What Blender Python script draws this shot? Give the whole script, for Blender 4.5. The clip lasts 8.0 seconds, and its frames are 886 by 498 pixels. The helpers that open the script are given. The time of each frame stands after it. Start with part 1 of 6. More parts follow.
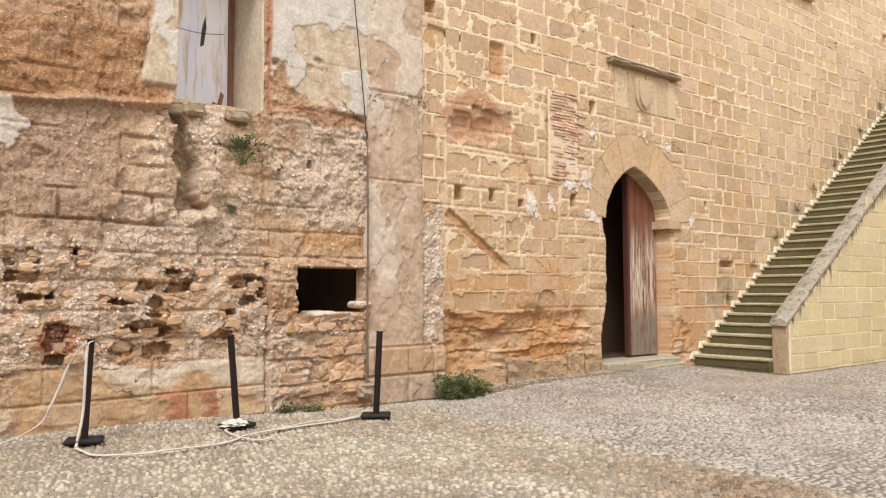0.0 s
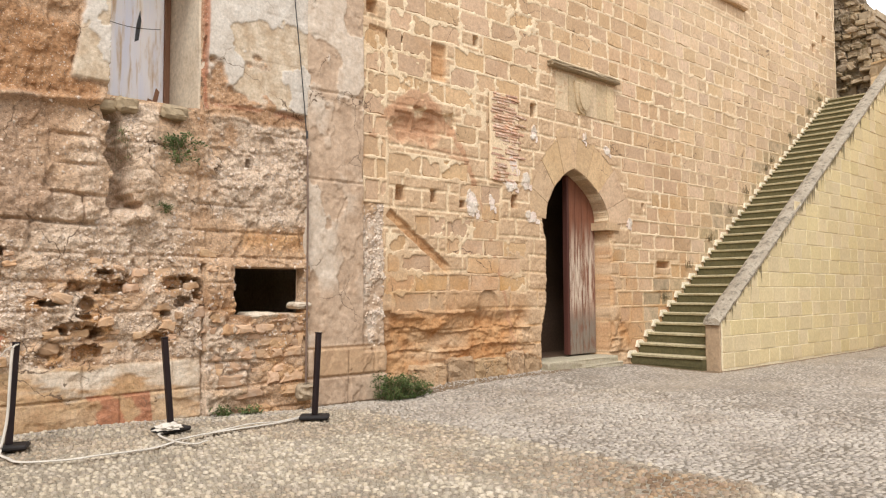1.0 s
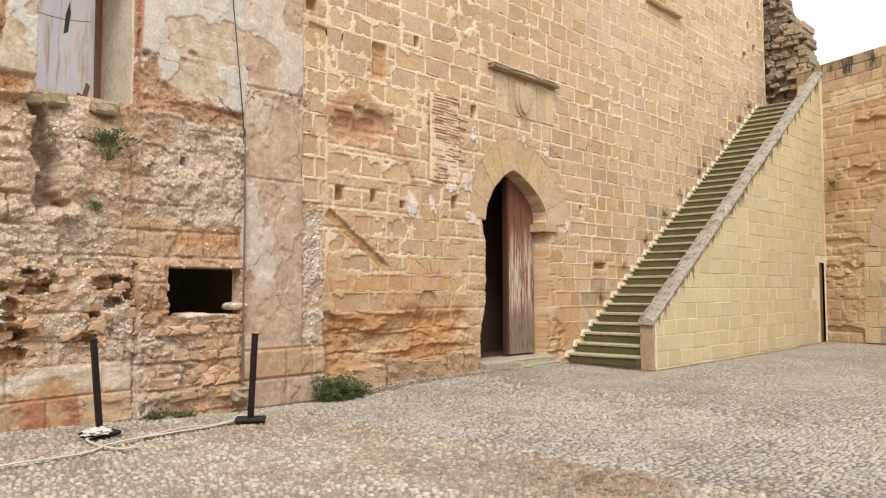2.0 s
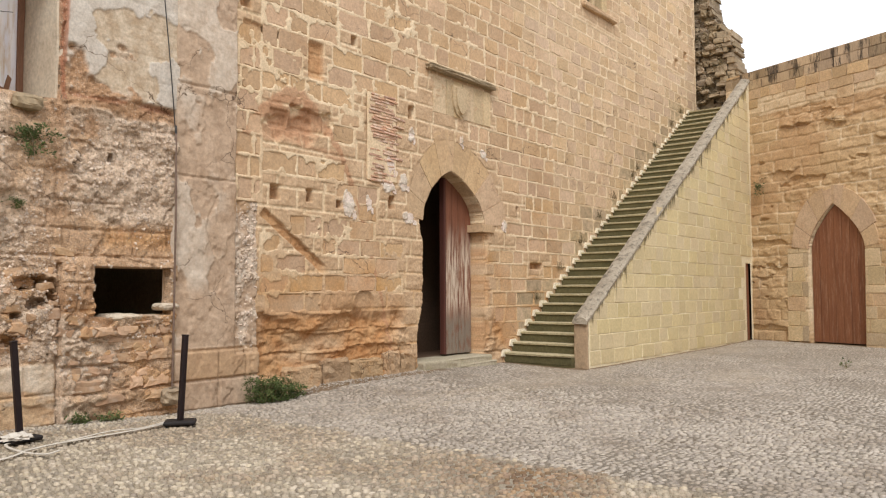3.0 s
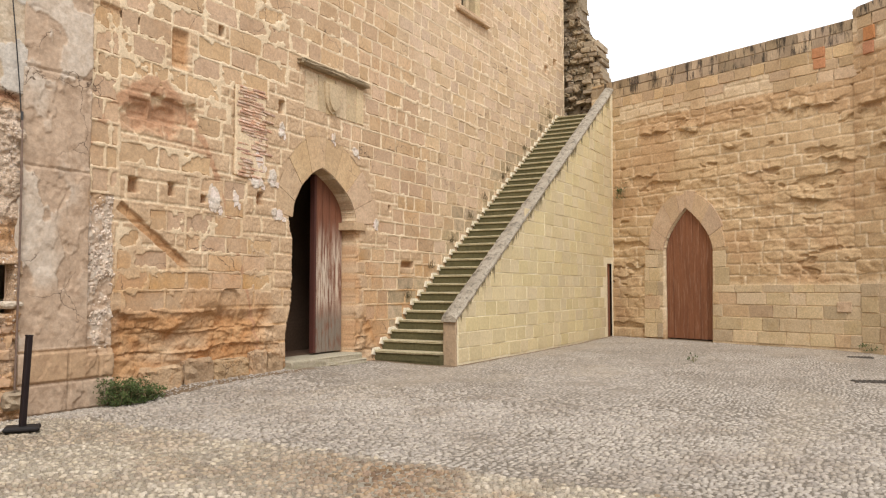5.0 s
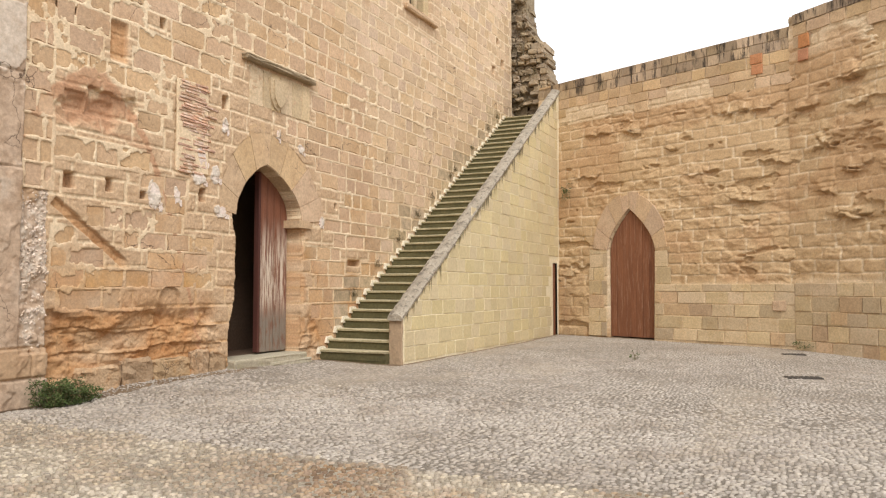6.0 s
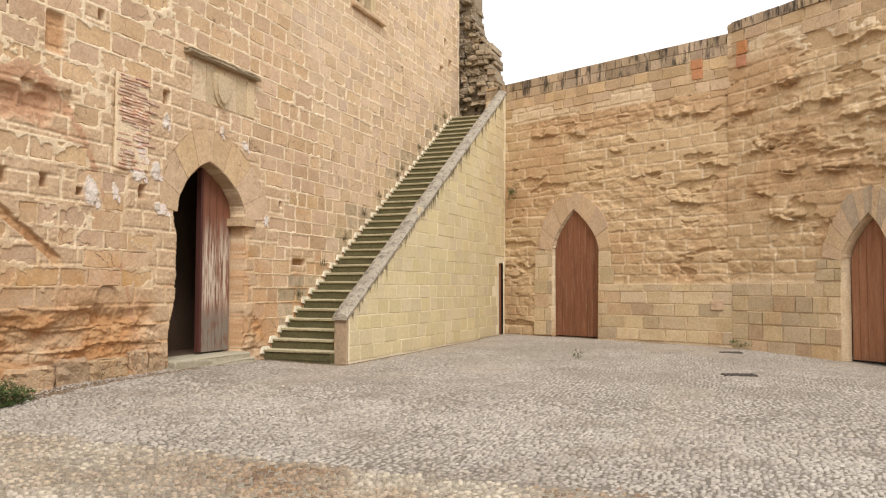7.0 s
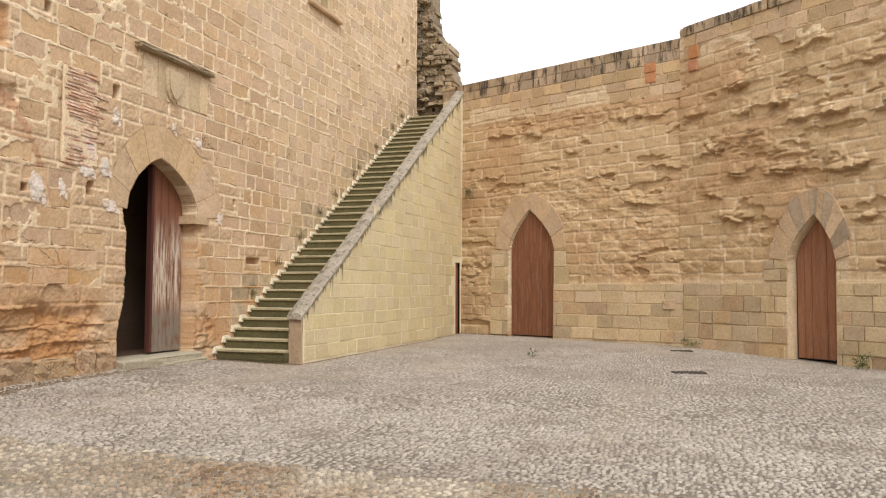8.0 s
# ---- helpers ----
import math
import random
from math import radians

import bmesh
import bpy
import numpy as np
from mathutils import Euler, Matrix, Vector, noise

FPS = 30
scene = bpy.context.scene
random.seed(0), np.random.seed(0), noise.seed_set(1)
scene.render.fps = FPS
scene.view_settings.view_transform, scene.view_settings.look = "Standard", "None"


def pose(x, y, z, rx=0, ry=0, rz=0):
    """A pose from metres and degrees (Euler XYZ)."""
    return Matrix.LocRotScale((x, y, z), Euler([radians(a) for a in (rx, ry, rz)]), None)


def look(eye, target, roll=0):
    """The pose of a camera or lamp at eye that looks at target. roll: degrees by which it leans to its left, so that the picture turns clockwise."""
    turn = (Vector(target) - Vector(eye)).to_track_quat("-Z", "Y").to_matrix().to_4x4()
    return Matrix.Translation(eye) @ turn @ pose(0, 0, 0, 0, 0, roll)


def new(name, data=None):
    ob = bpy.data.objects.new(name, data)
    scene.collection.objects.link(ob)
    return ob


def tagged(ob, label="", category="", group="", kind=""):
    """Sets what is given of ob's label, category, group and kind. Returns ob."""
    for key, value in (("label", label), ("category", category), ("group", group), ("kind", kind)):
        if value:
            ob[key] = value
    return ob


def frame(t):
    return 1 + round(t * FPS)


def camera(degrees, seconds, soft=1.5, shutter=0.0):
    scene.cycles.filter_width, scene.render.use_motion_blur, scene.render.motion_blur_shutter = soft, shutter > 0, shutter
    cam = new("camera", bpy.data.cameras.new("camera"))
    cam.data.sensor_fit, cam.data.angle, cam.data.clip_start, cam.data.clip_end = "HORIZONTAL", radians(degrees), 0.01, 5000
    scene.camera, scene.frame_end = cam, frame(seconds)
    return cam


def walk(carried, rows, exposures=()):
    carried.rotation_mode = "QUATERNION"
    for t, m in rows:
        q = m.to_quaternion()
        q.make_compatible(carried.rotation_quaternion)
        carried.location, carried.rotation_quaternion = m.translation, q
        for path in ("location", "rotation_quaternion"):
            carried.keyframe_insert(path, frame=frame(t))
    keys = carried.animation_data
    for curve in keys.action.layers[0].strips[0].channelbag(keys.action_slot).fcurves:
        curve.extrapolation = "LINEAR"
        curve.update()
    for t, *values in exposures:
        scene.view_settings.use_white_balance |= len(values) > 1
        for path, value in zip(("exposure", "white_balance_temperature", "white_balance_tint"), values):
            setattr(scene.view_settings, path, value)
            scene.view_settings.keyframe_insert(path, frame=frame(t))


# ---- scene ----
cam = camera(59.83, 8.0, 1.2)
PATH = [
    (0.0, pose(1.196, -8.217, 1.364, 93.280, 0.244, -38.868)),
    (0.5, pose(1.216, -8.248, 1.380, 93.239, 0.246, -40.657)),
    (1.0, pose(1.236, -8.273, 1.383, 93.198, 0.265, -42.899)),
    (1.5, pose(1.246, -8.281, 1.389, 93.185, 0.234, -45.061)),
    (3.0, pose(1.278, -8.359, 1.390, 93.167, 0.262, -51.633)),
    (3.5, pose(1.292, -8.393, 1.391, 93.139, 0.226, -53.917)),
    (4.0, pose(1.304, -8.427, 1.393, 93.095, 0.161, -56.421)),
    (4.5, pose(1.303, -8.452, 1.404, 93.015, 0.098, -58.661)),
    (6.0, pose(1.333, -8.513, 1.390, 92.914, -0.022, -64.578)),
    (6.5, pose(1.336, -8.528, 1.387, 92.892, -0.073, -66.356)),
    (7.0, pose(1.346, -8.546, 1.381, 92.902, -0.116, -68.452)),
    (7.5, pose(1.353, -8.567, 1.371, 92.906, -0.154, -70.074)),
    (8.0, pose(1.356, -8.593, 1.359, 92.937, -0.176, -71.554)),
]
walk(cam, PATH, exposures=[(0.0, 0.77), (1.5, 0.74), (3.0, 0.46), (3.5, 0.42), (4.0, 0.46), (6.0, 0.64), (6.5, 0.66), (8.0, 0.53)])

# ---- world: a bright overcast sky over an open courtyard ----
world = bpy.data.worlds.new("overcast_sky")
scene.world = world
world.use_nodes = True
wn, wl = world.node_tree.nodes, world.node_tree.links
sky = wn.new("ShaderNodeTexSky")
sky.sky_type = "NISHITA"
sky.sun_disc = False
sky.sun_elevation, sky.sun_rotation = radians(52), radians(200)
sky.air_density, sky.dust_density = 1.0, 3.0
cloud = wn.new("ShaderNodeTexNoise")
cloud.inputs["Scale"].default_value, cloud.inputs["Detail"].default_value = 1.6, 4.0
cloud_ramp = wn.new("ShaderNodeValToRGB")
cloud_ramp.color_ramp.elements[0].position, cloud_ramp.color_ramp.elements[0].color = 0.3, (8.6, 9.0, 9.6, 1)
cloud_ramp.color_ramp.elements[1].position, cloud_ramp.color_ramp.elements[1].color = 0.7, (10.6, 10.7, 10.8, 1)
wl.new(cloud.outputs["Fac"], cloud_ramp.inputs["Fac"])
veil = wn.new("ShaderNodeMix")
veil.data_type = "RGBA"
veil.inputs["Factor"].default_value = 0.88
wl.new(sky.outputs["Color"], veil.inputs["A"])
wl.new(cloud_ramp.outputs["Color"], veil.inputs["B"])
wl.new(veil.outputs["Result"], wn["Background"].inputs["Color"])
wn["Background"].inputs["Strength"].default_value = 0.11

sun = new("sun", bpy.data.lights.new("sun", "SUN"))
sun.data.energy, sun.data.angle, sun.data.color = 1.5, radians(22), (1.0, 0.97, 0.935)
sun.matrix_world = look((-10, -14, 26), (8, 0, 0))


# ---- numeric noise for relief ----
def lattice(i, j, seed):
    n = (i.astype(np.int64) * 374761393 + j.astype(np.int64) * 668265263 + seed * 2246822519) & 0x7FFFFFFF
    n = ((n ^ (n >> 13)) * 1274126177) & 0x7FFFFFFF
    return ((n ^ (n >> 16)) & 0xFFFF) / 65535.0


def vnoise(x, y, seed=0):
    i, j = np.floor(x), np.floor(y)
    fx, fy = x - i, y - j
    fx, fy = fx * fx * (3 - 2 * fx), fy * fy * (3 - 2 * fy)
    a, b = lattice(i, j, seed), lattice(i + 1, j, seed)
    c, d = lattice(i, j + 1, seed), lattice(i + 1, j + 1, seed)
    return (a * (1 - fx) + b * fx) * (1 - fy) + (c * (1 - fx) + d * fx) * fy


def fbm(x, y, octaves=4, seed=0):
    total, amp, norm = 0.0, 1.0, 0.0
    for k in range(octaves):
        total = total + amp * vnoise(x * 2 ** k + 17.3 * k, y * 2 ** k - 9.1 * k, seed + k)
        norm += amp
        amp *= 0.5
    return total / norm


def cells(x, y, seed=0):
    """Distances to the nearest and second nearest of jittered points, and the nearest one's own random number."""
    i0, j0 = np.floor(x), np.floor(y)
    d1, d2, own = np.full(x.shape, 9.0), np.full(x.shape, 9.0), np.zeros(x.shape)
    for di in (-1, 0, 1):
        for dj in (-1, 0, 1):
            i, j = i0 + di, j0 + dj
            d = np.hypot(i + 0.15 + 0.7 * lattice(i, j, seed) - x, j + 0.15 + 0.7 * lattice(i, j, seed + 5) - y)
            near = d < d1
            d2 = np.where(near, d1, np.minimum(d2, d))
            own = np.where(near, lattice(i, j, seed + 9), own)
            d1 = np.where(near, d, d1)
    return d1, d2, own


def ramp(x, a, b):
    t = np.clip((x - a) / (b - a), 0, 1)
    return t * t * (3 - 2 * t)


def courses(u, z, height, length, seed):
    """Distance to the nearest joint of rough coursed masonry, and each block's own random number."""
    zz = z + 0.05 * (fbm(u * 0.7, z * 0.7, 2, seed) - 0.5)
    row = np.floor(zz / height)
    lo = zz - row * height
    jit = lattice(row, row * 0 + 3, seed)
    uu = u / (length * (0.75 + 0.5 * jit)) + 7.7 * jit + 0.8 * vnoise(u / length * 0.8, row * 3.1, seed + 2)
    col = np.floor(uu)
    side = (uu - col) * length
    gap = np.minimum(np.minimum(lo, height - lo), np.minimum(side, length - side))
    return gap, lattice(row, col, seed + 4)


# ---- materials ----
def value_node(nt, kind, **inputs):
    n = nt.nodes.new(kind)
    for key, val in inputs.items():
        n.inputs[key.replace("_", " ")].default_value = val
    return n


def blend(nt, fac, a, b, how="MIX"):
    m = nt.nodes.new("ShaderNodeMix")
    m.data_type, m.blend_type = "RGBA", how
    for sock, v in (("Factor", fac), ("A", a), ("B", b)):
        if isinstance(v, (int, float)):
            m.inputs[sock].default_value = v
        elif isinstance(v, tuple):
            m.inputs[sock].default_value = (*v, 1) if len(v) == 3 else v
        else:
            nt.links.new(v, m.inputs[sock])
    return m.outputs["Result"]


def noise_fac(nt, coord, scale, detail=5, lo=0.35, hi=0.65, stretch=None, rough=0.6):
    if stretch:
        mp = nt.nodes.new("ShaderNodeMapping")
        mp.inputs["Scale"].default_value = stretch
        nt.links.new(coord, mp.inputs["Vector"])
        coord = mp.outputs["Vector"]
    n = value_node(nt, "ShaderNodeTexNoise", Scale=scale, Detail=detail, Roughness=rough)
    nt.links.new(coord, n.inputs["Vector"])
    r = value_node(nt, "ShaderNodeMapRange", From_Min=lo, From_Max=hi)
    r.clamp = True
    nt.links.new(n.outputs["Fac"], r.inputs["Value"])
    return r.outputs["Result"]


def rougher(nt, mask, amount, least, scale=1.0):
    """A factor that falls from scale to least times scale where the mask stands; multiplied with amount, if given."""
    at = nt.nodes.new("ShaderNodeAttribute")
    at.attribute_name = mask
    mr = value_node(nt, "ShaderNodeMapRange", To_Min=scale, To_Max=least * scale)
    nt.links.new(at.outputs["Fac"], mr.inputs["Value"])
    if amount is None:
        return mr.outputs["Result"]
    k = nt.nodes.new("ShaderNodeMath")
    k.operation = "MULTIPLY"
    nt.links.new(amount, k.inputs[0])
    nt.links.new(mr.outputs["Result"], k.inputs[1])
    return k.outputs[0]


def surface(name, base, second, stain=None, rough=0.9, big=0.8, fine=22.0, bump=0.35, bump_size=0.01, vary="", spread=0.25,
            layers=(), stretch=None, metal=0.0, grain=0.35, stain_amount=0.7, pits=0.0, stain_range=(0.52, 0.72), specks=0.0, speck_tone=(0.75, 0.68, 0.58), cracks=0.0, even="", damp=None):
    """A weathered surface: two tones at a large scale, stains, fine grain and relief; layers blend in further tones by named masks; even names a mask of smoother finish."""
    m = bpy.data.materials.new(name)
    m.use_nodes = True
    nt = m.node_tree
    bsdf = nt.nodes["Principled BSDF"]
    coord = nt.nodes.new("ShaderNodeNewGeometry").outputs["Position"]
    col = blend(nt, noise_fac(nt, coord, big, 6, 0.3, 0.7, stretch), base, second)
    if stain:
        f = noise_fac(nt, coord, big * 2.7, 8, stain_range[0], stain_range[1], stretch, 0.7)
        k = value_node(nt, "ShaderNodeMath")
        k.operation = "MULTIPLY"
        k.inputs[1].default_value = stain_amount
        nt.links.new(f, k.inputs[0])
        col = blend(nt, k.outputs[0], col, stain)
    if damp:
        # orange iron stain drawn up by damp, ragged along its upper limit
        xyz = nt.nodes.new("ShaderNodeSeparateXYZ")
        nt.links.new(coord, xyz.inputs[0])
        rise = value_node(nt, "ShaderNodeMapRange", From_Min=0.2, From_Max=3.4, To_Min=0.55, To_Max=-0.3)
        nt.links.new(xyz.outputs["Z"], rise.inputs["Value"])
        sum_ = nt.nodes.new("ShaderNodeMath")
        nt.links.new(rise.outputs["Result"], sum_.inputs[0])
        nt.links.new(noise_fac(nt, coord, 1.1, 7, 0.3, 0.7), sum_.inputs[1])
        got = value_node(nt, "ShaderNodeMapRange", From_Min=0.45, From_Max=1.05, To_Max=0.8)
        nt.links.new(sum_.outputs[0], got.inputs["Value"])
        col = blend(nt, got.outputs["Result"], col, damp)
    for mask, tone, tone2 in layers:
        at = nt.nodes.new("ShaderNodeAttribute")
        at.attribute_name = mask
        tint = blend(nt, noise_fac(nt, coord, big * 4, 6, 0.35, 0.65), tone, tone2)
        col = blend(nt, at.outputs["Fac"], col, tint)
    if vary:
        if vary == "object":
            rnd = nt.nodes.new("ShaderNodeObjectInfo").outputs["Random"]
        else:
            rnd = nt.nodes.new("ShaderNodeNewGeometry").outputs["Random Per Island"]
        hsv = nt.nodes.new("ShaderNodeHueSaturation")
        mr = value_node(nt, "ShaderNodeMapRange", To_Min=1 - spread, To_Max=1 + spread)
        nt.links.new(rnd, mr.inputs["Value"])
        nt.links.new(mr.outputs["Result"], hsv.inputs["Value"])
        wh = nt.nodes.new("ShaderNodeTexWhiteNoise")
        wh.noise_dimensions = "1D"
        nt.links.new(rnd, wh.inputs["W"])
        mh = value_node(nt, "ShaderNodeMapRange", To_Min=0.4955, To_Max=0.5035)
        nt.links.new(wh.outputs["Value"], mh.inputs["Value"])
        nt.links.new(mh.outputs["Result"], hsv.inputs["Hue"])
        ms = value_node(nt, "ShaderNodeMapRange", To_Min=0.92, To_Max=1.06)
        nt.links.new(wh.outputs["Value"], ms.inputs["Value"])
        nt.links.new(ms.outputs["Result"], hsv.inputs["Saturation"])
        nt.links.new(col, hsv.inputs["Color"])
        col = hsv.outputs["Color"]
    if specks:
        # pale and dark gravel grains
        vs = value_node(nt, "ShaderNodeTexVoronoi", Scale=specks)
        nt.links.new(coord, vs.inputs["Vector"])
        sep = nt.nodes.new("ShaderNodeSeparateColor")
        nt.links.new(vs.outputs["Color"], sep.inputs["Color"])
        core = value_node(nt, "ShaderNodeMapRange", From_Min=0.42, From_Max=0.25)
        nt.links.new(vs.outputs["Distance"], core.inputs["Value"])
        for chan, lo, hi, tone in (("Red", 0.80, 0.9, speck_tone), ("Green", 0.82, 0.92, (0.16, 0.10, 0.065))):
            pick = value_node(nt, "ShaderNodeMapRange", From_Min=lo, From_Max=hi)
            nt.links.new(sep.outputs[chan], pick.inputs["Value"])
            k = nt.nodes.new("ShaderNodeMath")
            k.operation = "MULTIPLY"
            nt.links.new(pick.outputs["Result"], k.inputs[0])
            nt.links.new(core.outputs["Result"], k.inputs[1])
            amount = k.outputs[0]
            if even:
                amount = rougher(nt, even, amount, 0.0)
            col = blend(nt, amount, col, tone)
    crack_line = None
    if cracks:
        warp = value_node(nt, "ShaderNodeTexNoise", Scale=4.0, Detail=5.0)
        nt.links.new(coord, warp.inputs["Vector"])
        sc = nt.nodes.new("ShaderNodeVectorMath")
        sc.operation = "SCALE"
        sc.inputs["Scale"].default_value = 0.35
        nt.links.new(warp.outputs["Color"], sc.inputs[0])
        ad = nt.nodes.new("ShaderNodeVectorMath")
        nt.links.new(coord, ad.inputs[0])
        nt.links.new(sc.outputs["Vector"], ad.inputs[1])
        ve = value_node(nt, "ShaderNodeTexVoronoi", Scale=cracks)
        ve.feature = "DISTANCE_TO_EDGE"
        nt.links.new(ad.outputs["Vector"], ve.inputs["Vector"])
        ln = value_node(nt, "ShaderNodeMapRange", From_Min=0.006 * cracks, From_Max=0.001 * cracks)
        nt.links.new(ve.outputs["Distance"], ln.inputs["Value"])
        k = nt.nodes.new("ShaderNodeMath")
        k.operation = "MULTIPLY"
        nt.links.new(ln.outputs["Result"], k.inputs[0])
        nt.links.new(noise_fac(nt, coord, 0.9, 4, 0.48, 0.58), k.inputs[1])
        crack_line = k.outputs[0]
        col = blend(nt, crack_line, col, (0.13, 0.085, 0.055))
    g = noise_fac(nt, coord, fine, 6, 0.25, 0.75, stretch, 0.75)
    gr = value_node(nt, "ShaderNodeMapRange", To_Min=1 - grain, To_Max=1 + grain * 0.7)
    nt.links.new(g, gr.inputs["Value"])
    col = blend(nt, rougher(nt, even, None, 0.6) if even else 1.0, col, gr.outputs["Result"], "MULTIPLY")
    nt.links.new(col, bsdf.inputs["Base Color"])
    bsdf.inputs["Roughness"].default_value = rough
    bsdf.inputs["Metallic"].default_value = metal
    bsdf.inputs["Specular IOR Level"].default_value = 0.25
    height = noise_fac(nt, coord, fine * 1.6, 8, 0.1, 0.9, stretch, 0.7)
    if pits:
        vor = value_node(nt, "ShaderNodeTexVoronoi", Scale=pits)
        nt.links.new(coord, vor.inputs["Vector"])
        add = nt.nodes.new("ShaderNodeMath")
        add.operation = "SUBTRACT"
        nt.links.new(height, add.inputs[0])
        nt.links.new(vor.outputs["Distance"], add.inputs[1])
        height = add.outputs[0]
    if crack_line is not None:
        sub = nt.nodes.new("ShaderNodeMath")
        sub.operation = "SUBTRACT"
        nt.links.new(height, sub.inputs[0])
        nt.links.new(crack_line, sub.inputs[1])
        height = sub.outputs[0]
    b = value_node(nt, "ShaderNodeBump", Strength=bump, Distance=bump_size)
    nt.links.new(height, b.inputs["Height"])
    if even:
        nt.links.new(rougher(nt, even, None, 0.25, bump), b.inputs["Strength"])
    nt.links.new(b.outputs["Normal"], bsdf.inputs["Normal"])
    return m


SAND, SAND2, RUST = (0.57, 0.392, 0.240), (0.48, 0.315, 0.180), (0.36, 0.20, 0.09)
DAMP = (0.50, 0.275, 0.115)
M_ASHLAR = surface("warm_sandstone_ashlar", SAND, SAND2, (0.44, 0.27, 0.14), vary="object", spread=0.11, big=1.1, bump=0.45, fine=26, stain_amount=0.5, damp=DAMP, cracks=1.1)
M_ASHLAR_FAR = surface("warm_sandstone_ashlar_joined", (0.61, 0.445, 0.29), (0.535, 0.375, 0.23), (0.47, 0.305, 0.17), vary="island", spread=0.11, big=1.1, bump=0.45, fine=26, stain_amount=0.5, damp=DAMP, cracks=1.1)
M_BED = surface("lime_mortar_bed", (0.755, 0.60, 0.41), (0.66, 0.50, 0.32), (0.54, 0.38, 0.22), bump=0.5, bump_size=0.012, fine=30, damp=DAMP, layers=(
    ("stone", (0.56, 0.39, 0.245), (0.475, 0.32, 0.19)), ("rust", (0.43, 0.205, 0.08), (0.53, 0.31, 0.15)), ("red", (0.46, 0.25, 0.14), (0.42, 0.22, 0.12)),
    ("white", (0.68, 0.60, 0.51), (0.55, 0.45, 0.35))))
M_RUIN = surface("ruined_rubble_wall", (0.60, 0.41, 0.26), (0.49, 0.315, 0.19), (0.36, 0.21, 0.115), even="even", big=1.6, bump=0.7, bump_size=0.016, fine=30, grain=0.62, specks=75, speck_tone=(0.68, 0.57, 0.46), cracks=0.9, pits=70, layers=(
    ("ochre", (0.36, 0.18, 0.08), (0.46, 0.265, 0.14)), ("rust", (0.58, 0.345, 0.16), (0.48, 0.25, 0.11)),
    ("umber", (0.30, 0.18, 0.105), (0.41, 0.26, 0.16)), ("gravel", (0.68, 0.54, 0.41), (0.56, 0.415, 0.295)), ("plaster", (0.61, 0.55, 0.475), (0.50, 0.43, 0.355)), ("cream", (0.60, 0.49, 0.36), (0.43, 0.31, 0.195)),
    ("block", (0.51, 0.345, 0.185), (0.40, 0.235, 0.115)), ("salt", (0.66, 0.57, 0.46), (0.55, 0.43, 0.31)), ("red", (0.42, 0.17, 0.09), (0.36, 0.15, 0.085))))
M_PILASTER = surface("rendered_pilaster", (0.54, 0.40, 0.285), (0.42, 0.295, 0.20), (0.31, 0.205, 0.13), big=2.2, bump=0.4, fine=18, grain=0.3, cracks=1.5, stain_range=(0.5, 0.66), layers=(
    ("white", (0.62, 0.525, 0.425), (0.51, 0.41, 0.315)), ("red", (0.48, 0.315, 0.18), (0.42, 0.265, 0.15))))
M_YELLOW = surface("pale_yellow_stone_block", (0.67, 0.56, 0.335), (0.60, 0.49, 0.285), (0.56, 0.45, 0.26), stain_amount=0.2, vary="object", spread=0.06, big=0.7, bump=0.35, grain=0.22)
M_YELLOW_BED = surface("pale_yellow_mortar", (0.84, 0.75, 0.54), (0.75, 0.65, 0.44), big=2.0, bump=0.4, grain=0.25)
M_STEP = surface("dark_olive_step", (0.135, 0.115, 0.055), (0.095, 0.084, 0.038), (0.065, 0.06, 0.032), big=2.0, bump=0.5)
M_NOSING = surface("pale_step_edge", (0.50, 0.43, 0.28), (0.42, 0.36, 0.22), (0.27, 0.24, 0.13), big=3.0, bump=0.4)
M_ZIG = surface("white_step_mortar", (0.80, 0.72, 0.56), (0.72, 0.63, 0.47), bump=0.4)
M_COPING = surface("lichened_grey_coping", (0.47, 0.405, 0.315), (0.32, 0.27, 0.205), (0.11, 0.09, 0.065), stain_range=(0.5, 0.62), stain_amount=0.75, big=3.0, fine=40, bump=0.8, bump_size=0.02, pits=30)
M_BACK = surface("eroded_sandstone_wall", (0.585, 0.41, 0.235), (0.51, 0.345, 0.185), (0.42, 0.265, 0.135), big=1.1, bump=0.5, bump_size=0.02, fine=22, layers=(
    ("pale", (0.70, 0.55, 0.37), (0.62, 0.465, 0.29)), ("rust", (0.51, 0.31, 0.16), (0.45, 0.27, 0.14)), ("dark", (0.21, 0.15, 0.09), (0.26, 0.19, 0.115))))
M_BACKSTONE = surface("sandstone_wall_block", (0.56, 0.395, 0.235), (0.48, 0.325, 0.18), (0.35, 0.22, 0.11), vary="object", spread=0.16, big=1.4, bump=0.5)
M_CAPSTONE = surface("blackened_top_course_stone", (0.46, 0.34, 0.215), (0.33, 0.235, 0.145), (0.06, 0.045, 0.032), vary="object", spread=0.3, big=1.6, stretch=(1.6, 1.6, 0.35), stain_amount=0.95, stain_range=(0.5, 0.6), bump=0.6)
M_PLINTH = surface("pale_plinth_block", (0.585, 0.45, 0.285), (0.51, 0.38, 0.225), (0.47, 0.32, 0.165), vary="object", spread=0.2, big=1.2, bump=0.35)
M_VOUSSOIR = surface("smooth_arch_stone", (0.57, 0.405, 0.25), (0.50, 0.34, 0.20), (0.42, 0.27, 0.15), vary="object", spread=0.09, big=1.4, bump=0.3, cracks=1.3)
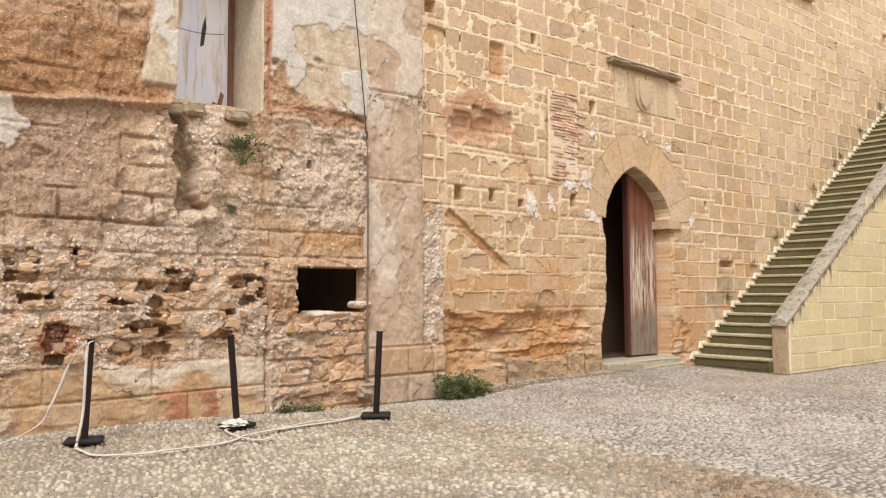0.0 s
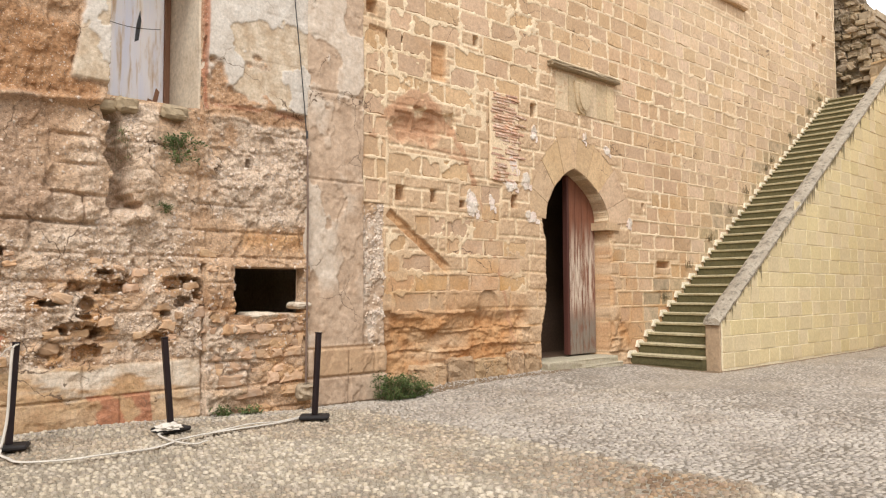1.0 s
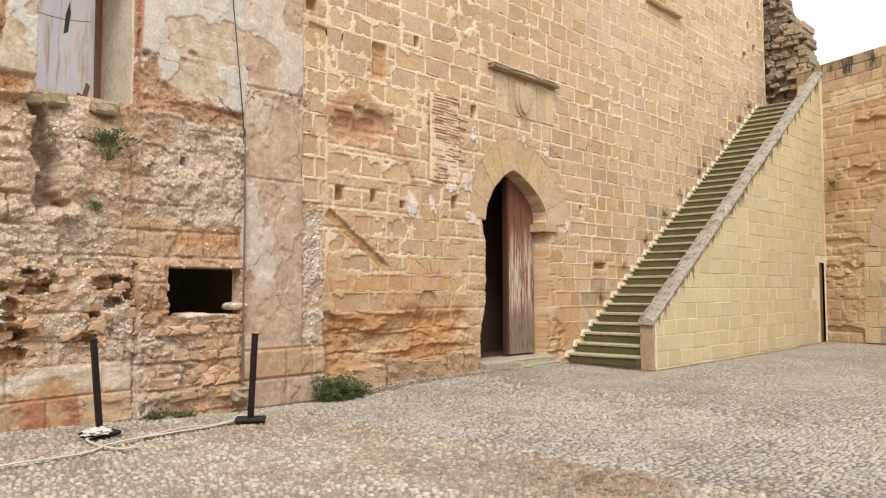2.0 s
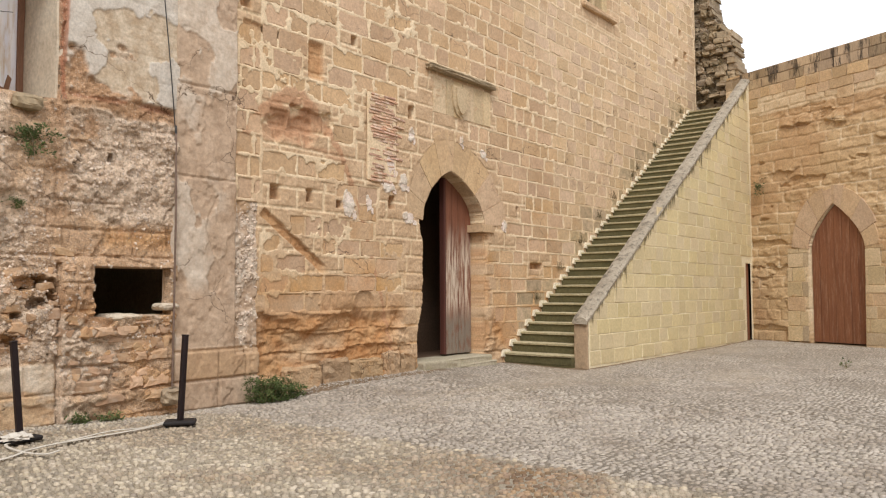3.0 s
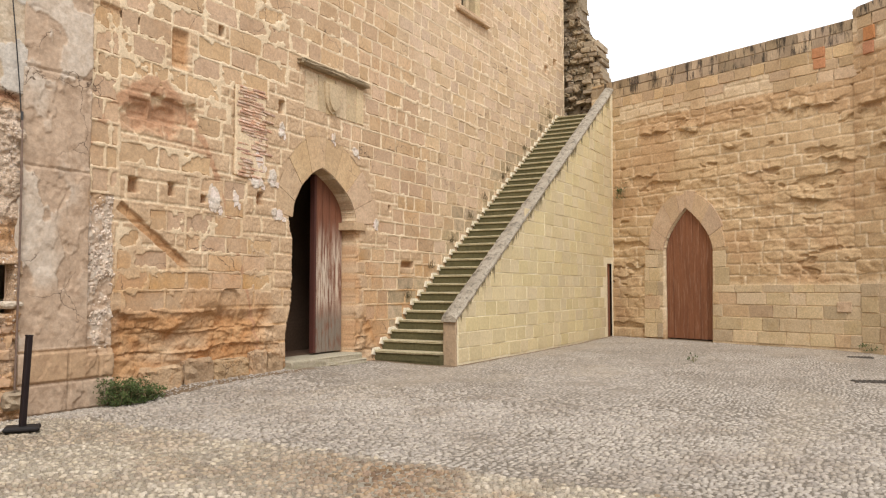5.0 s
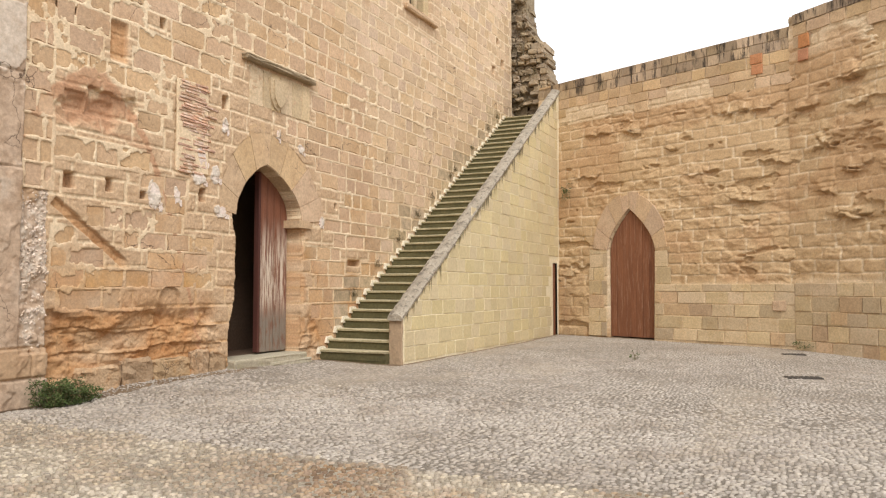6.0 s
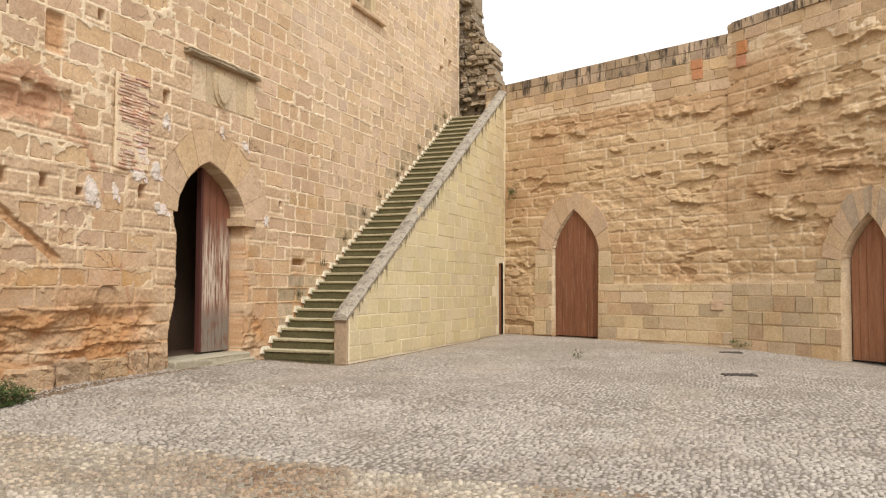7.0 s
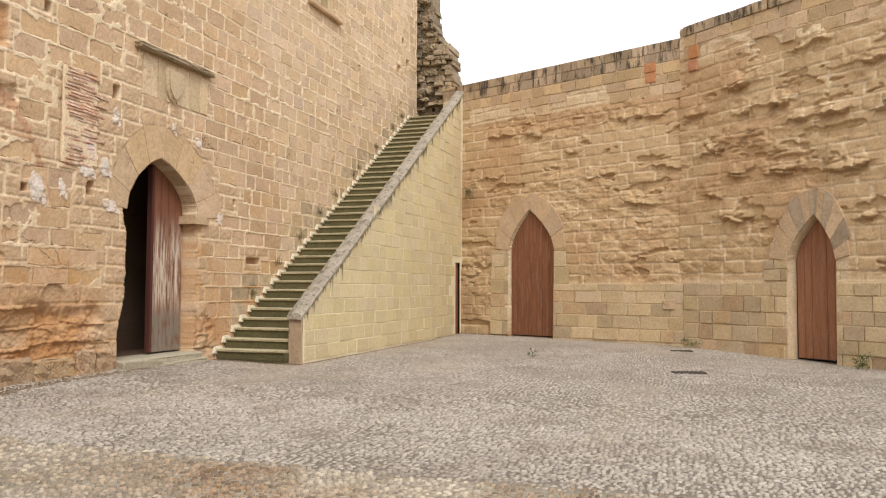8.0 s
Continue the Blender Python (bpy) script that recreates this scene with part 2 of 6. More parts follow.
M_GREYARCH = surface("grey_arch_stone", (0.45, 0.345, 0.235), (0.37, 0.275, 0.185), (0.27, 0.21, 0.15), vary="object", spread=0.14, big=2.5, bump=0.4)
M_LINTEL = surface("weathered_stone_hood", (0.40, 0.31, 0.2), (0.31, 0.235, 0.145), (0.16, 0.12, 0.08), big=2.0, bump=0.6)
M_BRICK = surface("thin_red_brick", (0.50, 0.27, 0.175), (0.55, 0.36, 0.245), (0.66, 0.54, 0.42), vary="object", spread=0.16, big=4.0, stain_range=(0.46, 0.6), bump=0.6)


def old_door_material():
    """Red-brown planks whose paint has bleached off in streaks at hand height, bare grey wood at the foot."""
    m = bpy.data.materials.new("bleached_brown_door_wood")
    m.use_nodes = True
    nt = m.node_tree
    bsdf = nt.nodes["Principled BSDF"]
    coord = nt.nodes.new("ShaderNodeNewGeometry").outputs["Position"]
    xyz = nt.nodes.new("ShaderNodeSeparateXYZ")
    nt.links.new(coord, xyz.inputs[0])

    def level(z0, z1):
        mr = value_node(nt, "ShaderNodeMapRange", From_Min=z0, From_Max=z1)
        mr.interpolation_type = "SMOOTHSTEP"
        nt.links.new(xyz.outputs["Z"], mr.inputs["Value"])
        return mr.outputs["Result"]

    def times(a, b, how="MULTIPLY"):
        k = nt.nodes.new("ShaderNodeMath")
        k.operation = how
        for i, v in enumerate((a, b)):
            if isinstance(v, float):
                k.inputs[i].default_value = v
            else:
                nt.links.new(v, k.inputs[i])
        return k.outputs[0]

    col = blend(nt, noise_fac(nt, coord, 1.6, 6, 0.3, 0.7, (7, 7, 0.4)), (0.25, 0.098, 0.052), (0.16, 0.064, 0.038))
    streak = noise_fac(nt, coord, 2.6, 8, 0.41, 0.56, (8, 8, 0.55), 0.7)
    band = times(level(0.7, 1.3), level(2.75, 1.9))
    col = blend(nt, times(times(streak, band), 0.95), col, (0.66, 0.55, 0.43))
    foot = times(level(1.15, 0.75), noise_fac(nt, coord, 3.0, 6, 0.3, 0.5, (5, 5, 1.2)))
    col = blend(nt, times(foot, 0.85), col, (0.245, 0.215, 0.17))
    grain = value_node(nt, "ShaderNodeMapRange", To_Min=0.7, To_Max=1.2)
    nt.links.new(noise_fac(nt, coord, 16, 6, 0.25, 0.75, (7, 7, 0.4), 0.75), grain.inputs["Value"])
    col = blend(nt, 1.0, col, grain.outputs["Result"], "MULTIPLY")
    nt.links.new(col, bsdf.inputs["Base Color"])
    bsdf.inputs["Roughness"].default_value = 0.75
    bsdf.inputs["Specular IOR Level"].default_value = 0.25
    bump = value_node(nt, "ShaderNodeBump", Strength=0.6, Distance=0.01)
    nt.links.new(noise_fac(nt, coord, 20, 6, 0.2, 0.8, (7, 7, 0.4)), bump.inputs["Height"])
    nt.links.new(bump.outputs["Normal"], bsdf.inputs["Normal"])
    return m


M_OLDDOOR = old_door_material()
M_DOOR = surface("red_brown_door_wood", (0.27, 0.112, 0.055), (0.17, 0.066, 0.034), (0.42, 0.25, 0.16), rough=0.65, big=1.2, fine=18, bump=0.4, stretch=(6, 6, 0.5))
M_SUNDOOR = surface("sun_faded_orange_door_wood", (0.36, 0.165, 0.085), (0.26, 0.11, 0.055), (0.46, 0.28, 0.17), rough=0.65, big=1.2, fine=18, bump=0.4, stretch=(6, 6, 0.5))
M_DOOREDGE = surface("dark_red_door_edge", (0.10, 0.034, 0.024), (0.07, 0.024, 0.018), rough=0.7, stretch=(6, 6, 0.5))
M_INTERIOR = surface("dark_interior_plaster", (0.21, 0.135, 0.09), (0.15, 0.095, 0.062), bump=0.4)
M_GROUND = surface("sandy_ground", (0.30, 0.255, 0.20), (0.235, 0.195, 0.15), (0.17, 0.13, 0.09), layers=(("dirt", (0.52, 0.44, 0.33), (0.42, 0.345, 0.25)), ("brown", (0.20, 0.125, 0.07), (0.27, 0.19, 0.115))), big=0.5, fine=26, bump=1.0, bump_size=0.03, pits=16)
M_PEBBLE = surface("river_pebble_cobbles", (0.425, 0.372, 0.308), (0.345, 0.293, 0.238), (0.21, 0.158, 0.11), layers=(("dirt", (0.32, 0.25, 0.175), (0.38, 0.315, 0.235)),), vary="island", spread=0.25, big=0.35, fine=30, bump=0.3, rough=0.75, stain_range=(0.5, 0.66), stain_amount=0.55)
M_PEBBLE_BROWN = surface("brown_river_pebbles", (0.45, 0.385, 0.295), (0.36, 0.295, 0.215), (0.20, 0.145, 0.095), layers=(("brown", (0.20, 0.125, 0.072), (0.32, 0.22, 0.135)),), vary="island", spread=0.36, big=0.9, fine=30, bump=0.3, rough=0.75, stain_range=(0.52, 0.66), stain_amount=0.6)
M_IRON = surface("dark_painted_metal", (0.014, 0.008, 0.009), (0.02, 0.012, 0.012), rough=0.5, big=5, bump=0.1, grain=0.15)
M_RUBBER = surface("black_rubber_base", (0.016, 0.013, 0.013), (0.024, 0.02, 0.019), rough=0.7, big=5, bump=0.2)
M_TAPE = surface("white_barrier_tape", (0.62, 0.57, 0.50), (0.5, 0.45, 0.38), rough=0.5, big=6, bump=0.1, grain=0.1)
M_CABLE = surface("black_cable", (0.03, 0.028, 0.028), (0.05, 0.045, 0.04), rough=0.6, bump=0.1)
M_PIPE = surface("rusty_conduit", (0.2, 0.135, 0.1), (0.15, 0.1, 0.075), rough=0.7, bump=0.2)
M_LIMESLAB = surface("pale_worn_threshold", (0.44, 0.38, 0.285), (0.36, 0.315, 0.22), (0.33, 0.30, 0.18), big=2.0, bump=0.5)
M_CHIP = surface("broken_wall_gravel", (0.66, 0.55, 0.45), (0.53, 0.41, 0.31), (0.36, 0.235, 0.14), vary="island", spread=0.34, big=2.2, bump=0.3, grain=0.25)
M_RUBBLE = surface("orange_and_tan_rubble", (0.53, 0.36, 0.225), (0.46, 0.275, 0.15), (0.56, 0.46, 0.36), vary="object", spread=0.26, big=2.6, bump=0.45, grain=0.25)
M_FOOT = surface("worn_footing_block", (0.47, 0.335, 0.21), (0.40, 0.26, 0.145), (0.46, 0.25, 0.115), vary="object", spread=0.14, big=2.2, bump=0.6, bump_size=0.02, pits=25, cracks=1.6)
M_REDSTONE = surface("orange_red_stone", (0.52, 0.24, 0.12), (0.46, 0.21, 0.10), vary="object", spread=0.1, big=2.0, bump=0.4)
M_PATCH = surface("pinkish_white_plaster_rest", (0.80, 0.70, 0.62), (0.68, 0.53, 0.44), (0.5, 0.38, 0.28), big=5.0, bump=0.6, fine=30)
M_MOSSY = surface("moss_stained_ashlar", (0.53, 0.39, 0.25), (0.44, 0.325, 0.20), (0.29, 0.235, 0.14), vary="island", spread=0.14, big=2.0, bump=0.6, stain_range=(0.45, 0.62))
M_STREAK = surface("dark_lichen_streak", (0.26, 0.21, 0.12), (0.19, 0.155, 0.09), big=6.0, bump=0.2)
M_PLASTER = surface("pale_flaking_plaster", (0.64, 0.55, 0.43), (0.54, 0.44, 0.33), (0.4, 0.31, 0.22), big=2.0, bump=0.4)
M_FRAMEWOOD = surface("brown_frame_wood", (0.27, 0.14, 0.085), (0.21, 0.11, 0.07), stretch=(6, 6, 0.5), bump=0.3)
M_LEAF = surface("green_weed_leaf", (0.10, 0.135, 0.04), (0.07, 0.10, 0.03), (0.17, 0.155, 0.065), rough=0.6, vary="island", spread=0.4, big=6, bump=0.05, grain=0.1)
M_DRY = surface("dry_stem", (0.21, 0.16, 0.085), (0.16, 0.13, 0.065), rough=0.8, vary="island", spread=0.3, bump=0.05)
M_GRATE = surface("rusty_grate_iron", (0.09, 0.075, 0.06), (0.06, 0.05, 0.042), rough=0.6, bump=0.2)
M_PANE_SPLIT = surface("dark_pane_and_split", (0.05, 0.045, 0.04), (0.035, 0.03, 0.028), rough=0.12, bump=0.02, grain=0.05)
M_STUMP = surface("lichened_pillar_stone", (0.42, 0.325, 0.215), (0.32, 0.245, 0.16), (0.15, 0.115, 0.075), vary="object", spread=0.14, big=2.4, bump=0.7, bump_size=0.02, fine=18)
M_TUFT = surface("dark_lichened_rubble", (0.40, 0.31, 0.205), (0.29, 0.22, 0.14), (0.12, 0.095, 0.06), vary="object", spread=0.3, big=2.4, bump=0.8, bump_size=0.03, fine=18)


# ---- building helpers ----
def mesh_of(name, verts, faces, material, smooth=False):
    me = bpy.data.meshes.new(name)
    if isinstance(verts, np.ndarray) and isinstance(faces, np.ndarray):
        k = faces.shape[1]
        me.vertices.add(len(verts))
        me.vertices.foreach_set("co", verts.astype(np.float32).ravel())
        me.loops.add(faces.size)
        me.loops.foreach_set("vertex_index", faces.astype(np.int32).ravel())
        me.polygons.add(len(faces))
        me.polygons.foreach_set("loop_start", np.arange(0, faces.size, k, dtype=np.int32))
        me.update(calc_edges=True)
    else:
        me.from_pydata(verts, [], faces)
    if smooth:
        me.polygons.foreach_set("use_smooth", [True] * len(me.polygons))
    me.materials.append(material)
    return me


def part(name, me, parent, label="", m=None):
    ob = new(name, me)
    ob.parent = parent
    if m is not None:
        ob.matrix_basis = m
    return tagged(ob, label=label) if label else ob


def bm_mesh(name, bm, material, smooth=False):
    me = bpy.data.meshes.new(name)
    bm.to_mesh(me)
    bm.free()
    if smooth:
        me.polygons.foreach_set("use_smooth", [True] * len(me.polygons))
    me.materials.append(material)
    return me


def box_bm(x0, x1, y0, y1, z0, z1, bevel=0.0, jitter=0.0, cuts=0, rng=random):
    bm = bmesh.new()
    bmesh.ops.create_cube(bm, size=1)
    bmesh.ops.transform(bm, matrix=Matrix.Translation(((x0 + x1) / 2, (y0 + y1) / 2, (z0 + z1) / 2)) @ Matrix.Diagonal((x1 - x0, y1 - y0, z1 - z0, 1)), verts=bm.verts)
    if cuts:
        bmesh.ops.subdivide_edges(bm, edges=bm.edges[:], cuts=cuts, use_grid_fill=True)
    if bevel:
        sharp = [e for e in bm.edges if len(e.link_faces) == 2 and e.calc_face_angle() > 0.5]
        bmesh.ops.bevel(bm, geom=sharp, offset=bevel, segments=1, affect="EDGES")
    if jitter:
        for v in bm.verts:
            v.co += Vector([rng.uniform(-jitter, jitter) for _ in range(3)])
    return bm


def prism_bm(outline, depth, axis_y=0.0):
    """A plate in the x-z plane: an outline, thickened along +y."""
    bm = bmesh.new()
    face = bm.faces.new([bm.verts.new((x, axis_y, z)) for x, z in outline])
    got = bmesh.ops.extrude_face_region(bm, geom=[face])
    bmesh.ops.translate(bm, vec=(0, depth, 0), verts=[v for v in got["geom"] if isinstance(v, bmesh.types.BMVert)])
    bmesh.ops.recalc_face_normals(bm, faces=bm.faces[:])
    return bm


def tube_mesh(name, points, radius, material, sides=6, flat=1.0):
    """A tube, or with flat below 1 a ribbon, along points."""
    verts, faces = [], []
    pts = [Vector(p) for p in points]
    for i, p in enumerate(pts):
        d = (pts[min(i + 1, len(pts) - 1)] - pts[max(i - 1, 0)]).normalized()
        a = d.cross(Vector((0, 0, 1)) if abs(d.z) < 0.9 else Vector((0, 1, 0))).normalized()
        b = d.cross(a)
        for k in range(sides):
            w = 2 * math.pi * k / sides
            verts.append(p + (a * math.cos(w) + b * math.sin(w) * flat) * radius)
    for i in range(len(pts) - 1):
        for k in range(sides):
            faces.append((i * sides + k, i * sides + (k + 1) % sides, (i + 1) * sides + (k + 1) % sides, (i + 1) * sides + k))
    faces += [tuple(range(sides))[::-1], tuple(range((len(pts) - 1) * sides, len(pts) * sides))]
    return mesh_of(name, verts, faces, material, True)


class Wall:
    """A wall's frame: a line on the ground, the way along it and its outward normal; lean: how far it leans back for each metre of height."""

    def __init__(self, origin, along, lean=0.0):
        self.o, a = origin, math.hypot(*along)
        self.d = (along[0] / a, along[1] / a)
        self.n = (self.d[1], -self.d[0])
        self.lean = lean

    def matrix(self, u, z, h=0.0):
        """A frame at u, z: local x along the wall, local -y outward."""
        k = h - self.lean * z
        p = (self.o[0] + self.d[0] * u + self.n[0] * k, self.o[1] + self.d[1] * u + self.n[1] * k, z)
        return Matrix.Translation(p) @ pose(0, 0, 0, 0, 0, math.degrees(math.atan2(self.d[1], self.d[0])))

    def points(self, u, z, h):
        k = h - self.lean * z
        return np.stack([self.o[0] + self.d[0] * u + self.n[0] * k, self.o[1] + self.d[1] * u + self.n[1] * k, z], -1)


def relief(name, wall, u0, u1, z0, z1, step, shape, material, smooth=True, cut=-0.45):
    """A wall's weathered face: shape(U, Z) gives the relief outward in metres and the masks; what lies deeper than cut is open."""
    u, z = np.linspace(u0, u1, int((u1 - u0) / step) + 1), np.linspace(z0, z1, int((z1 - z0) / step) + 1)
    U, Z = np.meshgrid(u, z)
    h, masks = shape(U, Z)
    limit = masks.pop("reach", cut)
    open_ = (h < limit)
    h = np.maximum(h, limit)
    verts = wall.points(U, Z, h).reshape(-1, 3)
    idx = np.arange(U.size).reshape(U.shape)
    quads = np.stack([idx[:-1, :-1], idx[:-1, 1:], idx[1:, 1:], idx[1:, :-1]], -1).reshape(-1, 4)
    gone = open_.ravel()[quads].all(1)
    me = mesh_of(name, verts, quads[~gone], material, smooth)
    for key, val in masks.items():
        at = me.attributes.new(key, "FLOAT", "POINT")
        at.data.foreach_set("value", np.clip(val, 0, 1).astype(np.float32).ravel())
    return me


def unit_stones(name, material, count, seed, chamfer=0.08, rough=0.035):
    """Meshes of one worked stone, a unit wide and high with its face in the plane y = -1, each worn in its own way."""
    rng = random.Random(seed)
    out = []
    for _ in range(count):
        verts, n = [], 4
        ring = [(-.5, -.5), (-.17, -.5), (.17, -.5), (.5, -.5), (.5, 0), (.5, .5), (.17, .5), (-.17, .5), (-.5, .5), (-.5, 0)]
        back, mid, front = [], [], []
        for x, z in ring:
            jx, jz = rng.uniform(-rough, rough), rng.uniform(-rough, rough) * 1.4
            back.append((x + jx, 0.0, z + jz))
            mid.append((x + jx, -0.45 + rng.uniform(-.1, .1), z + jz))
            front.append(((x + jx) * (1 - chamfer), -1 + rng.uniform(-.14, .14), (z + jz) * (1 - chamfer * 1.7)))
        verts = back + mid + front + [(rng.uniform(-.1, .1), -1 + rng.uniform(-.14, .14), 0)]
        k = len(ring)
        faces = [(i, (i + 1) % k, k + (i + 1) % k, k + i) for i in range(k)]
        faces += [(k + i, k + (i + 1) % k, 2 * k + (i + 1) % k, 2 * k + i) for i in range(k)]
        faces += [(2 * k + i, 2 * k + (i + 1) % k, 3 * k) for i in range(k)]
        out.append(mesh_of(name, verts, faces, material))
    return out


def stones(wall, layout, meshes, parent, name, proud, limit=300, far_material=None, seed=1):
    """Lay stones (u, z, width, height): the first ones as objects of their own, the rest as one joined mesh."""
    rng = random.Random(seed)
    far_v, far_f = [], []
    for i, (u, z, w, h) in enumerate(layout):
        me = meshes[rng.randrange(len(meshes))]
        turn = rng.choice((1, -1))
        deep = proud * rng.uniform(0.6, 1.4)
        m = wall.matrix(u, z, 0.0) @ Matrix.Diagonal((w * turn, deep, h * rng.choice((1, -1)), 1))
        if i < limit:
            part(name, me, parent, m=m)
        else:
            o = len(far_v)
            far_v += [m @ v.co for v in me.vertices]
            far_f += [[o + k for k in p.vertices] for p in me.polygons]
    if far_v:
        tagged(part(name + "_courses", mesh_of(name + "_courses", [tuple(v) for v in far_v], far_f, far_material or meshes[0].materials[0]), parent), kind="stuff")


def lay(u0, u1, z0, z1, height, length, joint, seed, keep=None, wobble=0.2):
    """Courses of stones between u0 and u1 and z0 and z1; keep(u, z, w, h) drops those that something else takes the place of."""
    rng = random.Random(seed)
    out, z = [], z0
    while z < z1 - 0.05:
        h = min(height * rng.uniform(1 - wobble * 0.5, 1 + wobble * 0.5), z1 - z)
        u = u0 - rng.uniform(0, length)
        while u < u1:
            w = length * rng.uniform(1 - wobble * 2.2, 1 + wobble * 2)
            a, b = max(u, u0), min(u + w, u1)
            if b - a > 0.1:
                row = ((a + b) / 2, z + h / 2, b - a - joint, h - joint)
                if keep is None or keep(*row):
                    out.append(row)
            u += w
        z += h
    return out


def sheet_material():
    """Pale streaked sheeting that lets daylight through."""
    m = bpy.data.materials.new("streaked_white_sheet")
    m.use_nodes = True
    nt = m.node_tree
    out = nt.nodes["Material Output"]
    coord = nt.nodes.new("ShaderNodeNewGeometry").outputs["Position"]
    col = blend(nt, noise_fac(nt, coord, 1.2, 6, 0.35, 0.65, (7, 7, 0.5)), (0.93, 0.91, 0.90), (0.82, 0.84, 0.92))
    col = blend(nt, noise_fac(nt, coord, 2.2, 8, 0.52, 0.66, (6, 6, 0.6), 0.7), col, (0.66, 0.54, 0.40))
    dif, trs, mix = nt.nodes.new("ShaderNodeBsdfDiffuse"), nt.nodes.new("ShaderNodeBsdfTranslucent"), nt.nodes.new("ShaderNodeMixShader")
    mix.inputs["Fac"].default_value = 0.7
    for sh, sock in ((dif, 1), (trs, 2)):
        nt.links.new(col, sh.inputs["Color"])
        nt.links.new(sh.outputs[0], mix.inputs[sock])
    nt.links.new(mix.outputs[0], out.inputs["Surface"])
    return m


M_SHEET = sheet_material()


# ---- ground: one sheet, rising slightly towards the old walls ----
def ground_z(x, y):
    x, y = np.asarray(x, float), np.asarray(y, float)
    foot = np.interp(x, (-6.0, 2.5, 4.3, 5.4, 6.4, 8.0, 9.0, 11.4, 13.0, 15.0, 20.0), (0.03, 0.04, 0.04, 0.0, -0.05, -0.05, 0.08, 0.10, 0.055, 0.01, 0.0))
    near_wall = np.exp(-(np.minimum(y, 0) / np.interp(x, (7.5, 9.5), (0.55, 1.2))) ** 2)
    corner = 0.03 * ramp(x, 20, 23) * (1 - ramp(x, 26, 30)) * (1 - ramp(-y, 3.5, 6.0))
    fall = 0.15 * ramp(-y, 7.5, 11.8) * ramp(x, 14.0, 18.0)
    return foot * near_wall + corner - fall + 0.02 * (fbm(x * 0.6, y * 0.6, 3, 40) - 0.5)


gx = np.concatenate([[-400, -150, -60, -25], np.arange(-10, 27, 0.12), [32, 60, 150, 400]])
gy = np.concatenate([[-400, -150, -60, -30], np.arange(-18, 1.2, 0.12), [4, 12, 60, 150, 400]])
GX, GY = np.meshgrid(gx, gy)
gverts = np.stack([GX, GY, ground_z(GX, GY) - 0.012], -1).reshape(-1, 3)
gi = np.arange(GX.size).reshape(GX.shape)
gquads = np.stack([gi[:-1, :-1], gi[:-1, 1:], gi[1:, 1:], gi[1:, :-1]], -1).reshape(-1, 4)


def soil(x, y):
    """Where brown earth lies between and on the cobbles."""
    edge = 0.35 * (fbm(x * 1.6, y * 1.6, 4, 33) - 0.5)
    near = (1 - ramp(x + edge, 6.62, 6.74)) * (0.6 + 0.4 * ramp(fbm(x, y, 3, 34), 0.4, 0.6))
    return np.clip(np.maximum(near, 0.3 * ramp(fbm(x * 0.35, y * 0.9, 4, 36), 0.56, 0.68)), 0, 1)


def verge(x, y):
    """Bare brown strips: earth at the ashlar foot, thin lines edging stair and back walls."""
    ashlar = ramp(y + 0.25 * (fbm(x * 2, y * 2, 3, 37) - 0.5), -0.42, -0.3) * ramp(x, 8.0, 8.8) * (1 - ramp(x, 11.2, 12.0))
    wander = 0.06 * (fbm(x * 3, y * 3, 3, 35) - 0.5)
    stairs = ramp(y + wander, -1.86, -1.82) * ramp(x, 13.4, 13.6)
    back = ramp((x - 23.6) * 0.927 - (y + 1.73) * 0.376 + wander, -0.1, -0.06)
    return np.maximum(ashlar, 0.9 * np.maximum(stairs, back))


ground_mesh = mesh_of("ground", gverts, gquads, M_GROUND, True)
ground_mesh.attributes.new("dirt", "FLOAT", "POINT").data.foreach_set("value", soil(gverts[:, 0], gverts[:, 1]).astype(np.float32))
ground_mesh.attributes.new("brown", "FLOAT", "POINT").data.foreach_set("value", verge(gverts[:, 0], gverts[:, 1]).astype(np.float32))
ground = tagged(new("ground", ground_mesh), "sandy earth ground under the cobbles of the courtyard", "ground", kind="structure")

FACADE = Wall((0.0, 0.0), (1, 0))
STAIR = Wall((0.0, -1.73), (1, 0))
BACK = Wall((23.6, -1.73), (-2.62, -6.46), 0.03)
TURNED = Wall((20.98, -8.19), (-1.85, -2.36), 0.02)
RISE, TREAD, X1, Z1, STEPS = 0.185, 0.2825, 13.655, 0.225, 36


def rail_z(x):
    return 1.12 + 0.652 * (x - 14.08)


def arch_half(z, spring, apex, half, power=1.7, swell=1.0):
    t = np.clip((np.asarray(z, float) - spring) / (apex - spring), 0, 1)
    return half * (1 - t ** power) ** swell * (np.asarray(z) < apex)


# ---- the ruined part of the long wall ----
CAVITIES = [(2.66, 1.72, .16, .09), (2.68, 1.53, .15, .06), (2.74, 1.33, .12, .05), (2.95, 1.34, .06, .04), (3.13, 1.79, .05, .04), (2.99, 0.93, .13, .14), (2.98, 0.72, .14, .05),
            (3.63, 1.3, .16, .03), (3.82, 1.45, .1, .05), (3.95, 1.28, .07, .06), (4.1, 1.58, .12, .06), (4.2, 1.45, .16, .08), (4.33, 1.55, .05, .04), (3.75, 1.02, .12, .05), (3.92, 1.14, .1, .03),
            (4.02, 0.98, .11, .06), (3.95, 0.78, .14, .08), (4.75, 1.18, .06, .05), (4.98, 1.28, .11, .06), (4.9, 1.5, .17, .08), (4.72, .9, .13, .06), (3.6, .8, .12, .07), (5.12, 1.42, .05, .12)]


